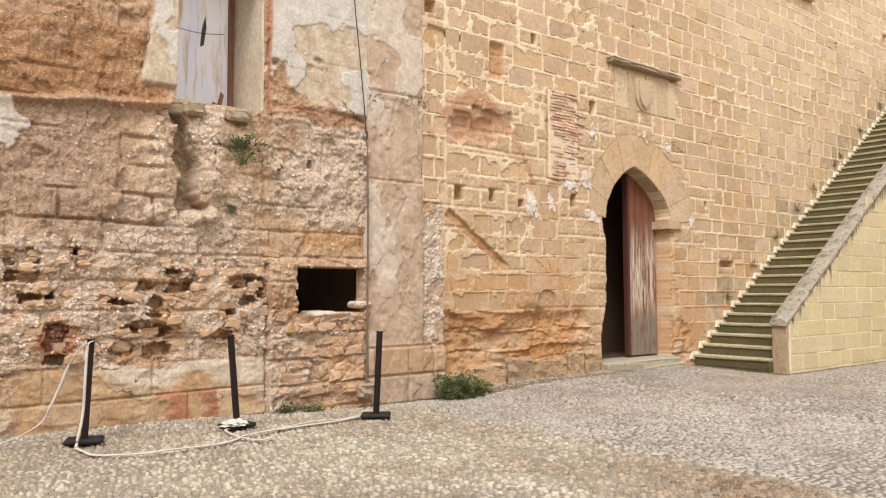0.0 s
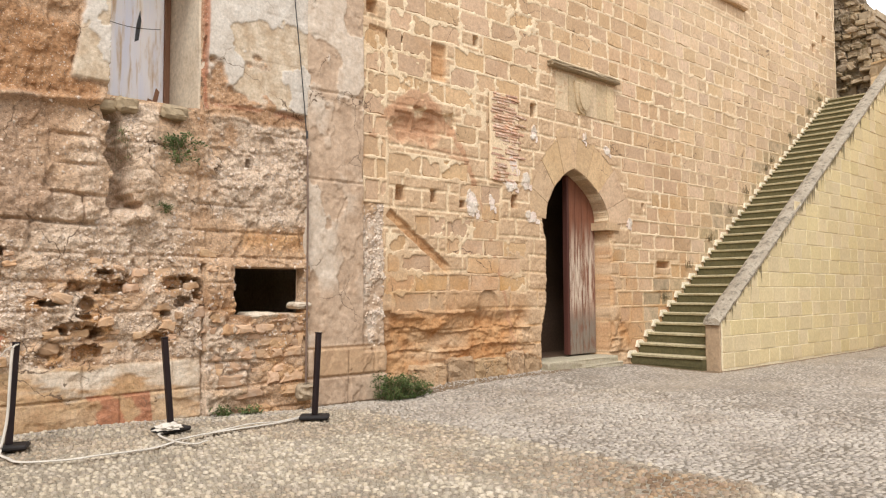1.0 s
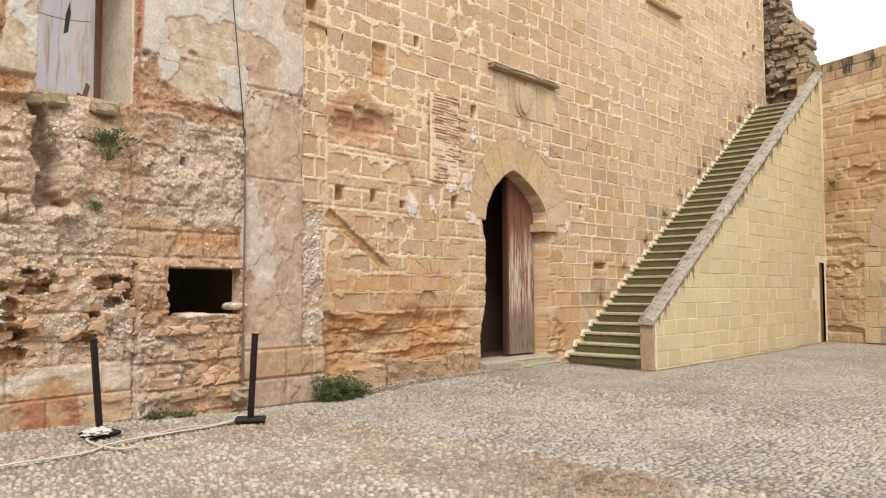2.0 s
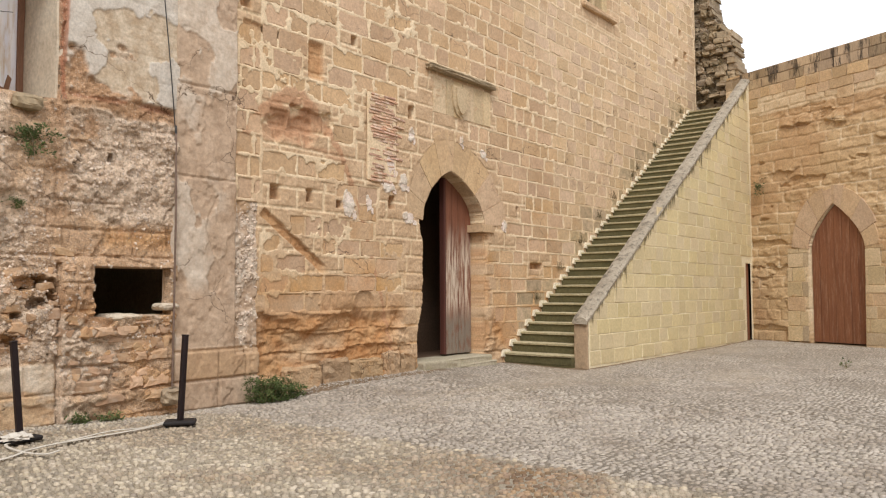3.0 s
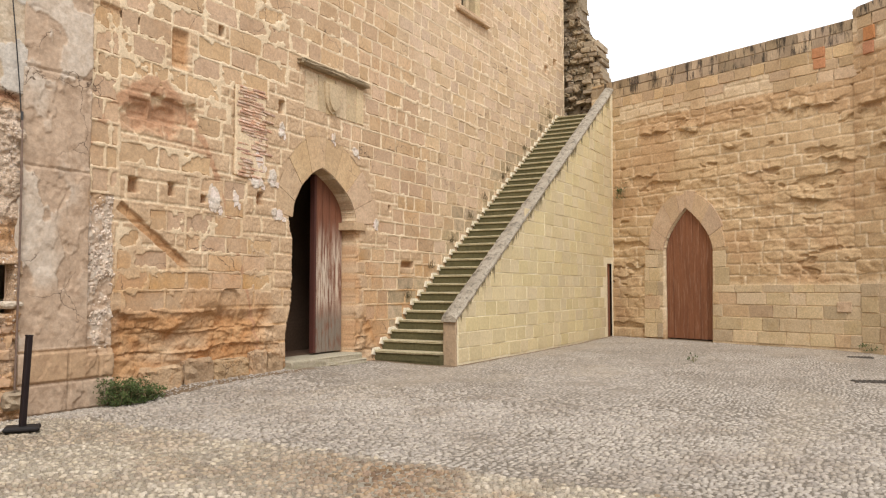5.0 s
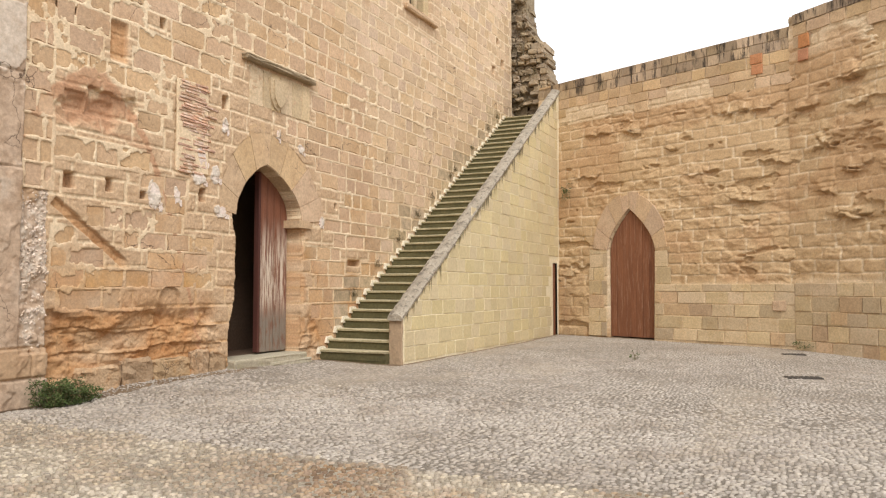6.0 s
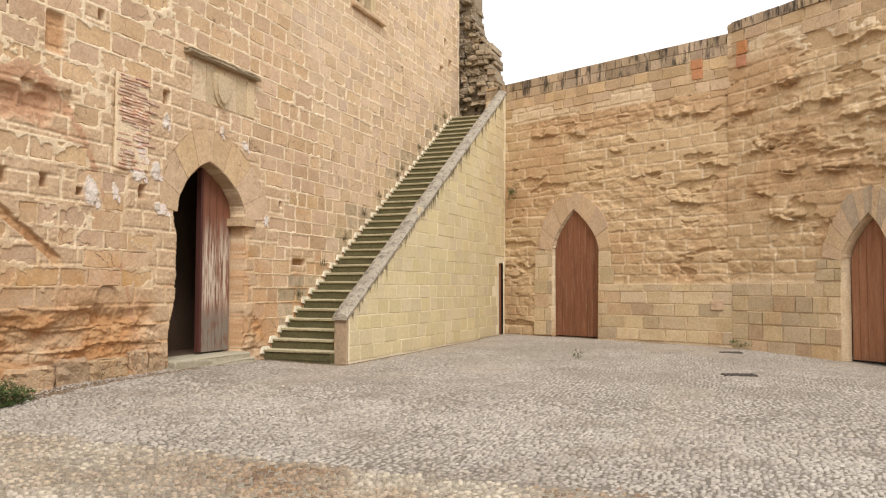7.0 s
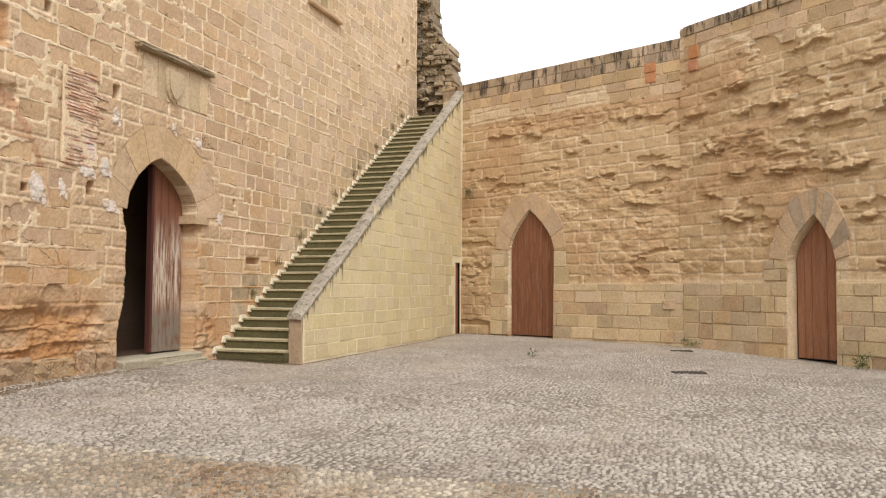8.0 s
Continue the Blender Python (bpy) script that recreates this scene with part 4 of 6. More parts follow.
    rust = np.maximum(rust, 0.8 * scar)
    nich = ramp(1.1 - ((U - 9.86 + 0.3 * edge) / 0.2) ** 2 - (np.maximum(Z - 1.22, 0) / 0.2) ** 2, 0, 0.2) * (Z > 0.86) * (Z < 1.5)
    h = h - 0.05 * nich
    soot = (1 - ramp(abs(Z - 4.98 + 0.05 * (U - 8)), 0.03, 0.07)) * (U > 7.55) * (1 - ramp(U, 8.35, 8.5))
    h = h - 0.04 * soot
    rust = np.maximum(rust, 0.6 * soot)
    white = np.zeros_like(U)
    spot = 0.16 * (fbm(U * 9, Z * 9, 4, 107) - 0.5)
    for a, b, p, q in SPOTS:
        s = ramp(1 - ((U - a + 0.5 * edge + spot) / p) ** 2 - ((Z - b + 0.5 * edge - spot) / q) ** 2, 0, 0.25)
        white = np.maximum(white, s)
    for a, b, p, q in HOLES:
        s = (1 - ramp(abs(U - a + 0.12 * edge) / p, 0.8, 1.15)) * (1 - ramp(abs(Z - b + 0.12 * edge) / q, 0.8, 1.15))
        h = h - (0.07 if q > 0.2 else 0.16) * s
        rust = np.maximum(rust, (0.8 if q > 0.2 else 0.5) * s)
    h = h + 0.02 * white + 0.02 * white * (fbm(U * 20, Z * 20, 2, 108) - 0.5)
    hull = ((U - DOOR_X) / np.where(U < DOOR_X, 1.22, 1.66)) ** 2 + ((Z - 2.48) / 1.6) ** 2
    h = np.where((hull < 1) & (Z > 2.58), 0.4 * np.minimum(h, 0.02) + 0.002, h)
    h = h - 0.02 * ((U > 9.88) & (U < 10.6) & (Z > 3.1) & (Z < 4.5))
    # doorway and window
    half = arch_half(Z, DOOR_SPRING, DOOR_APEX, 1.0, 2.0, 0.8)
    ragged = 0.04 * (fbm(U * 7, Z * 7, 3, 105) - 0.5)
    left = np.where(Z < DOOR_SPRING, door_left(Z) + ragged, DOOR_X - 0.76 * half + ragged * 1.5)
    door = (U > left) & (U < DOOR_X + half) & (Z > 0.2) & (Z < DOOR_APEX)
    window = (U > 17.35) & (U < 18.45) & (Z > 8.12) & (Z < 10.2)
    h = np.where(door | window, -0.6, h)
    behind = (U < 7.8) & (Z < 2.6)
    h = np.where(behind, -0.1, h)
    return h, {"stone": stone, "rust": rust, "red": red, "white": white}


wall_facade = tagged(new("wall_north", relief("wall_north", FACADE, 7.44, 13.32, -0.15, 5.5, 0.0125, facade_shape, M_BED, False)),
                     "tall warm sandstone ashlar wall with pale mortar joints and an eroded foot", "wall", kind="structure")
part("wall_run", relief("wall_run", FACADE, 13.32, 24.3, -0.15, 5.5, 0.02, facade_shape, M_BED, False), wall_facade)
part("wall_upper", relief("wall_upper", FACADE, 7.44, 24.3, 5.5, 12.2, 0.028, facade_shape, M_BED, False), wall_facade)

# added ruin shell: upper storey open to backlight the sheet, lower room kept dark
bm = bmesh.new()
for pts in (((-4.5, 0.3, 2.3), (7.4, 0.3, 2.3), (7.4, 6.0, 2.3), (-4.5, 6.0, 2.3)), ((-4.5, 0.3, 0.1), (7.4, 0.3, 0.1), (7.4, 6.0, 0.1), (-4.5, 6.0, 0.1)),
            ((-4.5, 6.0, 0.1), (7.4, 6.0, 0.1), (7.4, 6.0, 6.0), (-4.5, 6.0, 6.0)), ((-4.5, 0.0, 0.1), (-4.5, 6.0, 0.1), (-4.5, 6.0, 6.0), (-4.5, 0.0, 6.0)),
            ((7.4, 0.1, 0.1), (7.4, 6.0, 0.1), (7.4, 6.0, 12.2), (7.4, 0.1, 12.2)), ((-4.5, 0.3, 2.3), (7.4, 0.3, 2.3), (7.4, 0.18, 2.3), (-4.5, 0.18, 2.3))):
    bm.faces.new([bm.verts.new(p) for p in pts])
tagged(new("wall_interior_west", bm_mesh("wall_interior_west", bm, M_PLASTER)), "plain walls and floors added in the ruin to steer daylight", "wall", kind="structure")

# added shell of the building behind the long wall, closed to keep daylight out
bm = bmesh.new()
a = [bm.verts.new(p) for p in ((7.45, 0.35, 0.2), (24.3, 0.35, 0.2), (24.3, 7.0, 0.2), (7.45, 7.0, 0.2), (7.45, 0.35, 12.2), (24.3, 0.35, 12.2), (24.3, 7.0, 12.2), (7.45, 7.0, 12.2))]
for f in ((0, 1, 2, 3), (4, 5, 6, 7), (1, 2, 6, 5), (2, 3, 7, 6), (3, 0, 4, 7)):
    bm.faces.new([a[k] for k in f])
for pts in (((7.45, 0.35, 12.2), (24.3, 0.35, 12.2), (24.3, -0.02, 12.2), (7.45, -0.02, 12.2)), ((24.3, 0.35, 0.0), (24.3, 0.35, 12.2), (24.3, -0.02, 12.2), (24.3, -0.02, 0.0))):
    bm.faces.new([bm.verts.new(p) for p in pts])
tagged(new("wall_interior", bm_mesh("wall_interior", bm, M_INTERIOR)), "closed shell added behind the long wall to keep its openings dark", "wall", kind="structure")


# ---- arch stones round a pointed doorway ----
def voussoirs(wall, parent, centre, spring, apex, half_l, half_r, side_l, side_r, top, count, material, proud=0.03, power=1.8, seed=3, label="", middle=None, swell=1.0, gap=0.972):
    rng = random.Random(seed)
    line = []
    n = count * 4
    for i in range(n + 1):
        t = i / n * 2 - 1
        k = 1 - abs(t)
        z = spring + (apex - spring) * math.sin(k * math.pi / 2) ** 1.15
        w = float(arch_half(z, spring, apex - 1e-4 if k < 1 else apex + 1, half_l if t < 0 else half_r, power, swell)) if k < 1 else 0.0
        line.append((centre + (w if t > 0 else -w), z))
    out = []
    for i, (x, z) in enumerate(line):
        rx, rz = (half_l + side_l if x < centre else half_r + side_r), apex - spring + 0.12 + top
        k = math.hypot((x - centre) / rx, (z - spring + 0.12) / rz)
        out.append((centre + (x - centre) / k, spring - 0.12 + (z - spring + 0.12) / k))
    for c in range(count):
        i0, i1 = c * 4, c * 4 + 4
        grow = rng.uniform(0.88, 1.08)
        inner = line[i0:i1 + 1]
        outer = [(p[0] + (q[0] - p[0]) * grow, p[1] + (q[1] - p[1]) * grow) for p, q in zip(line[i0:i1 + 1], out[i0:i1 + 1])]
        poly = inner + outer[::-1]
        mx, mz = sum(p[0] for p in poly) / len(poly), sum(p[1] for p in poly) / len(poly)
        poly = [((p[0] - mx) * gap, (p[1] - mz) * gap) for p in poly]
        b = prism_bm(poly, 0.35, -proud * rng.uniform(0.8, 1.3))
        part("arch_stone", bm_mesh("arch_stone", b, middle if middle and 2 < c < count - 1 and c % 2 else material), parent, label if c == 0 else "", wall.matrix(mx, mz))


voussoirs(FACADE, wall_facade, DOOR_X, DOOR_SPRING - 0.02, DOOR_APEX + 0.02, 0.78, 1.02, 0.5, 0.72, 0.68, 9, M_VOUSSOIR, 0.02, 2.0, 4, swell=0.8, gap=0.982)


# wall put in behind the doorway to catch daylight and lift its blackness
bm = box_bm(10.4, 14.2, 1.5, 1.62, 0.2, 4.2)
tagged(new("wall_interior_north", bm_mesh("wall_interior_north", bm, M_INTERIOR)), "plain brown plaster wall added behind the arched doorway to catch daylight", "wall", kind="structure")

# ---- plank doors ----
def plank_door(name, wall, u0, u1, z0, spring, apex_u, apex_z, depth, planks, material, label, bow=1.7, swell=1.0):
    door = tagged(new(name), label, "door")
    door.matrix_basis = wall.matrix(u0, z0, -depth)
    w = (u1 - u0) / planks
    for k in range(planks):
        a, b = k * w + 0.004, (k + 1) * w - 0.004

        def head(x):
            x = u0 + x
            half = (u1 - apex_u) if x > apex_u else (apex_u - u0)
            t = min(abs(x - apex_u) / max(half, 1e-3), 1.0)
            return spring + (apex_z - spring) * (1 - t ** (1 / swell)) ** (1 / bow) - z0
        outline = [(a, 0), (b, 0)] + [(b + (a - b) * i / 5, head(b + (a - b) * i / 5)) for i in range(6)]
        b_ = prism_bm(outline, 0.05, random.uniform(-0.006, 0.006))
        part("plank", bm_mesh("plank", b_, material), door)
    return door


old_door = plank_door("door_1", FACADE, 12.25, 13.02, 0.26, 2.66, 12.1, 3.56, 0.27, 4, M_OLDDOOR, "weathered brown plank door leaf with bleached wood, half of an arched doorway", 2.0, 0.8)
part("meeting_edge", bm_mesh("meeting_edge", box_bm(-0.06, 0.0, -0.02, 0.09, 0, 3.2, 0.008), M_DOOREDGE), old_door, "dark red-brown meeting edge of the leaf")
bm = box_bm(-0.05, 0.0, 0.03, 0.95, 0, 2.9, 0.01)
inner_leaf = tagged(new("open_door_leaf", bm_mesh("open_door_leaf", bm, M_OLDDOOR)), "dark wooden door leaf swung open into the room", "door")
inner_leaf.matrix_basis = pose(11.42, 0.3, 0.25, 0, 0, 12)
bm = box_bm(11.12, 13.1, -0.17, 0.5, 0.05, 0.225, 0.02, 0.006, 3)
tagged(new("threshold", bm_mesh("threshold", bm, M_LIMESLAB)), "worn pale stone threshold slab before the arched doorway", "step", kind="structure")
bm = box_bm(12.0, 13.12, -0.26, 0.0, 0.02, 0.13, 0.02, 0.012, 2)
tagged(new("threshold_lower", bm_mesh("threshold_lower", bm, M_LIMESLAB)), "broken lower stone under the threshold slab", "step", kind="structure")
bm = prism_bm([(0, 0), (0.42, 0.0), (0.42, 0.09), (0.3, 0.14), (0.0, 0.14)], 0.4, -0.075)
tagged(part("impost_stone", bm_mesh("impost_stone", bm, M_VOUSSOIR), wall_facade, "", FACADE.matrix(12.92, 2.5)), "")

# ---- coat of arms panel and its hood ----
panel = tagged(new("arms_panel"), "smooth stone panel with a carved shield set above the doorway", "relief")
panel.matrix_basis = FACADE.matrix(11.55, 4.5)
xs = [0.0, 0.36, 0.6, 0.85, 1.2, 1.5, 1.74]
for k in range(6):
    b = box_bm(xs[k] + 0.006, xs[k + 1] - 0.006, -0.03 - 0.006 * (k % 2), 0.05, 0.02, 0.68, 0.008, 0.003)
    part("slab", bm_mesh("slab", b, M_PLINTH), panel)
shield = [(0.0, 0.0), (0.1, 0.05), (0.19, 0.18), (0.23, 0.36), (0.24, 0.56), (-0.24, 0.56), (-0.23, 0.36), (-0.19, 0.18), (-0.1, 0.05)]
b = prism_bm(shield, 0.14, 0)
bmesh.ops.bevel(b, geom=[e for e in b.edges if abs(e.verts[0].co.y) < 1e-4 and abs(e.verts[1].co.y) < 1e-4], offset=0.05, segments=3, affect="EDGES")
part("shield", bm_mesh("shield", b, M_PLINTH), panel, "worn carved stone shield", pose(0.74, -0.115, 0.03, 2, 0, 0))
hood = tagged(new("stone_hood", bm_mesh("stone_hood", box_bm(11.36, 13.33, -0.15, 0.05, 5.23, 5.325, 0.015, 0.014, 6), M_LINTEL)), "weathered projecting stone hood over the shield panel", "hood mould")

# ---- window high in the ashlar wall ----
win = tagged(new("window_1"), "stone window with a mullion and a projecting sill, high in the ashlar wall", "window", kind="structure")
win.matrix_basis = FACADE.matrix(17.35, 8.12)
part("sill", bm_mesh("sill", box_bm(-0.3, 1.35, -0.14, 0.3, -0.13, 0.0, 0.03, 0.012, 2), M_VOUSSOIR), win, "projecting stone sill")
part("mullion", bm_mesh("mullion", box_bm(0.42, 0.54, 0.06, 0.2, 0, 2.1, 0.03), M_PLINTH), win, "stone mullion")
part("jamb", bm_mesh("jamb", box_bm(0.86, 1.1, 0.02, 0.34, 0, 2.1, 0.03), M_PLINTH), win)
part("jamb", bm_mesh("jamb", box_bm(0.0, 0.09, 0.02, 0.34, 0, 2.1, 0.03), M_PLINTH), win)
for x in (0.02, 0.62):
    part("pane", bm_mesh("pane", box_bm(x, x + 0.46, 0.3, 0.31, 0.0, 2.1), M_PANE_SPLIT), win, "dark window pane")

# ---- window of the ruined part ----
win2 = tagged(new("window_2"), "deep ruined window with flaking white boards and plastered jambs", "window", kind="structure")
win2.matrix_basis = FACADE.matrix(4.12, 3.48)
part("jamb", bm_mesh("jamb", box_bm(1.03, 1.3, 0.06, 1.1, -0.1, 2.2, 0.015, 0.006, 3), M_PLASTER), win2, "white plastered window jamb")
part("jamb", bm_mesh("jamb", box_bm(-0.3, 0.0, 0.1, 1.1, -0.1, 2.2, 0.015), M_PLASTER), win2)
part("sill", bm_mesh("sill", box_bm(-0.2, 1.25, 0.02, 1.1, -0.16, -0.005, 0.02, 0.01, 3), M_LINTEL), win2, "broken stone sill")
part("frame_post", bm_mesh("frame_post", box_bm(0.96, 1.03, 0.86, 0.96, 0, 2.2, 0.008), M_FRAMEWOOD), win2, "brown wooden frame post")
part("sheet", bm_mesh("sheet", box_bm(0.0, 0.97, 0.9, 0.908, 0, 2.2), M_SHEET), win2, "streaked white sheet closing the window")
# thin plates on the sheet stand in for the darkness of two holes
part("split", bm_mesh("split", prism_bm([(0, 0), (0.03, 0.02), (0.05, 0.2), (0.04, 0.3), (0.015, 0.18)], 0.02), M_PANE_SPLIT), win2, "dark plate standing in for a split in the boards", Matrix.Translation((0.6, 0.885, 0.92)) @ Matrix.Diagonal((1.5, 1, 1.3, 1)))
part("tear", bm_mesh("tear", prism_bm([(0, 0), (0.07, 0.0), (0.13, 0.16), (0.17, 0.34), (0.13, 0.38), (0.09, 0.22), (0.03, 0.24)], 0.02), M_FRAMEWOOD), win2, "brown plate standing in for a torn gap at the foot of the sheet", pose(0.74, 0.885, 0.02))
part("wire", tube_mesh("wire", [(0.1 + 0.1 * k, 0.87, 1.13 - 0.05 * math.sin(math.pi * k / 8)) for k in range(9)], 0.004, M_CABLE), win2, "thin wire strung across")
part("head", bm_mesh("head", box_bm(-0.3, 1.3, 0.1, 1.1, 1.86, 2.2, 0.01), M_PLASTER), win2)
for x, w in ((4.3, 0.22), (4.82, 0.3)):
    b = box_bm(x - w / 2, x + w / 2, -0.09, 0.25, 3.32, 3.47, 0.03, 0.012, 2)
    tagged(new("sill_stone", bm_mesh("sill_stone", b, M_LINTEL)), "loose mossy stone lying under the ruined window", "stone", group="loose sill stones")
tagged(new("sill_stone", bm_mesh("sill_stone", box_bm(5.72, 6.12, -0.1, 0.2, 1.08, 1.15, 0.025, 0.012, 2), M_PLASTER)), "flat pale stone on the edge of the dark opening", "stone")
tagged(new("sill_stone", bm_mesh("sill_stone", box_bm(6.36, 6.62, -0.08, 0.15, 1.19, 1.27, 0.03, 0.01, 2), M_PLASTER)), "rounded pale stone beside the dark opening", "stone")

# ---- staircase ----
staircase = tagged(new("staircase"), "long dark olive stone staircase climbing along the ashlar wall", "staircase", kind="structure")
b = prism_bm([(X1 + 0.05, -0.1), (X1 + STEPS * TREAD, -0.1), (X1 + STEPS * TREAD, Z1 + (STEPS - 1) * RISE - 0.2), (X1 + 0.3, 0.0)], 1.46, -1.47)
part("core", bm_mesh("core", b, M_STEP), staircase)
# dark olive risers, each topped by a pale tread slab
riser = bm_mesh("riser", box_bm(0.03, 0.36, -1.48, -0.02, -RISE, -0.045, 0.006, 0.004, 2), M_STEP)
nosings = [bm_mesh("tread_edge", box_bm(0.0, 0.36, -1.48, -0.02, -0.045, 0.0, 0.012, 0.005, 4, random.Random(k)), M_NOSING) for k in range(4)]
patches = []
for k in range(5):
    r_ = random.Random(k)
    w = r_.uniform(0.07, 0.11)
    patches.append(bm_mesh("mortar_patch", prism_bm([(-0.05, -0.05), (0.02, -0.06), (0.025, -0.12 - 0.03 * r_.random()), (0.09, -0.11), (w, -0.05), (w + 0.05, 0.0), (w, 0.035), (-0.02, 0.03)], 0.04, -0.055), M_ZIG))
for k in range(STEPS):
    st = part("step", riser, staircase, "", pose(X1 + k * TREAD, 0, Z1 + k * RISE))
    part("tread_edge", nosings[k % 4], st, "pale edge of the step" if k == 0 else "")
    part("mortar_patch", patches[k % 5], st, "white mortar against the wall" if k == 0 else "", Matrix.Diagonal((1.5, 1.1, 1.5, 1)))
part("step_base", bm_mesh("step_base", box_bm(X1 + 0.035, X1 + 0.34, -1.48, -0.02, -0.1, Z1 - RISE + 0.004, 0.01, 0.006, 2), M_STEP), staircase)
xt = X1 + STEPS * TREAD
part("landing", bm_mesh("landing", box_bm(xt, xt + 1.6, -1.73, 0.0, Z1 + STEPS * RISE - 0.5, Z1 + (STEPS - 1) * RISE, 0.01), M_STEP), staircase)

# parapet wall of the staircase
XA, XB = 13.86, 23.95
parapet = tagged(new("parapet_wall"), "pale yellow stone parapet wall with a sloping grey coping", "parapet wall", kind="structure")
b = prism_bm([(XA, -0.1), (23.08, -0.1), (23.08, 2.13), (23.5, 2.13), (23.5, -0.1), (XB, -0.1), (XB, rail_z(XB) - 0.1), (XA, rail_z(XA) - 0.1)], 0.25, -1.7345)
part("wall_core", bm_mesh("wall_core", b, M_YELLOW_BED), parapet)
b = box_bm(13.83, 13.9, -1.735, -1.465, -0.05, rail_z(13.86) - 0.06, 0.012, 0.003, 3)
part("end_post", bm_mesh("end_post", b, surface("pinkish_end_stone", (0.45, 0.325, 0.21), (0.38, 0.27, 0.17), (0.22, 0.165, 0.11), big=2.5, bump=0.4)), parapet, "brownish end stone of the parapet")
prof = [(-1.765, -0.1), (-1.772, -0.05), (-1.735, -0.01), (-1.66, 0.012), (-1.56, 0.012), (-1.48, -0.01), (-1.455, -0.05), (-1.46, -0.1)]
verts, faces = [], []
N = 120
for i in range(N + 1):
    x = 13.78 + (XB + 0.05 - 13.78) * i / N
    for j, (y, dz) in enumerate(prof):
        j1, j2 = random.uniform(-.008, .008), random.uniform(-.009, .009)
        verts.append((x, y + j1, rail_z(x) + dz + j2 - 0.03))
for i in range(N):
    for j in range(len(prof)):
        j2 = (j + 1) % len(prof)
        faces.append((i * 8 + j, i * 8 + j2, i * 8 + 8 + j2, i * 8 + 8 + j))
faces += [tuple(range(8)), tuple(range(N * 8, N * 8 + 8))[::-1]]
part("coping", mesh_of("coping", verts, faces, M_COPING), parapet, "rough grey lichened coping")
part("low_door", bm_mesh("low_door", box_bm(23.09, 23.49, -1.68, -1.64, 0.02, 2.12), M_DOOR), parapet, "narrow dark door under the stairs")
part("door_frame", bm_mesh("door_frame", box_bm(23.5, 23.6, -1.75, -1.5, 0.0, 2.2, 0.006), M_YELLOW_BED), parapet)


streaks = random.Random(19)
sv, sf = [], []
for k in range(110):
    x = XA + 0.1 + (XB - 0.5 - XA) * streaks.random()
    w, l, top = streaks.uniform(0.012, 0.04), streaks.uniform(0.06, 0.4) * streaks.random() + 0.04, rail_z(x) - 0.15
    o = len(sv)
    sv += [(x - w, -1.7565, top - w), (x + w, -1.7565, top + w), (x + w * 0.4, -1.7555, top - l * 0.6), (x + streaks.uniform(-.01, .01), -1.7545, top - l), (x - w * 0.5, -1.7555, top - l * 0.5)]
    sf += [(o, o + 1, o + 2, o + 3, o + 4)]
tagged(part("lichen_streaks", mesh_of("lichen_streaks", sv, sf, M_STREAK), parapet, "dark lichen streaks below the coping"), kind="stuff")


def clip_rect(x0, x1, z0, z1, drop):
    pts, res = [(x0, z0), (x1, z0), (x1, z1), (x0, z1)], []
    f = lambda p: rail_z(p[0]) - drop - p[1]
    for p, q in zip(pts, pts[1:] + pts[:1]):
        fp, fq = f(p), f(q)
        if fp >= 0:
            res.append(p)
        if fp * fq < 0:
            t = fp / (fp - fq)
            res.append((p[0] + (q[0] - p[0]) * t, p[1] + (q[1] - p[1]) * t))
    return res


yellow_units = unit_stones("block", M_YELLOW, 8, 12, 0.015, 0.01)
full, rng = [], random.Random(8)
for u, z, w, h in lay(XA + 0.06, 23.6, 0.02, 7.6, 0.295, 0.52, 0.022, 31, None, 0.12):
    if 23.0 - w / 2 < u < 23.56 + w / 2 and z < 2.3:
        continue
    poly = clip_rect(u - w / 2, u + w / 2, z - h / 2, z + h / 2, 0.17)
    if len(poly) < 3:
        continue
    if len(poly) == 4 and abs(poly[2][1] - (z + h / 2)) < 1e-6 and abs(poly[3][1] - (z + h / 2)) < 1e-6:
        full.append((u, z, w, h))
    else:
        area = sum(p[0] * q[1] - q[0] * p[1] for p, q in zip(poly, poly[1:] + poly[:1])) / 2
        if area > 0.012:
            b = prism_bm([(p[0] - u, p[1] - z) for p in poly], 0.02, -0.012)
            part("block", bm_mesh("block", b, M_YELLOW), parapet, "", STAIR.matrix(u, z))
stones(STAIR, full, yellow_units, parapet, "block", 0.0135, 400, None, 9)


# ---- the back wall and the turned wall ----
def arch_open(U, Z, u0, u1, apex_u, spring, apex):
    l, r = arch_half(Z, spring, apex, apex_u - u0, 1.7), arch_half(Z, spring, apex, u1 - apex_u, 1.7)
    return (U > apex_u - l) & (U < apex_u + r) & (Z < apex) & (Z > -0.3)


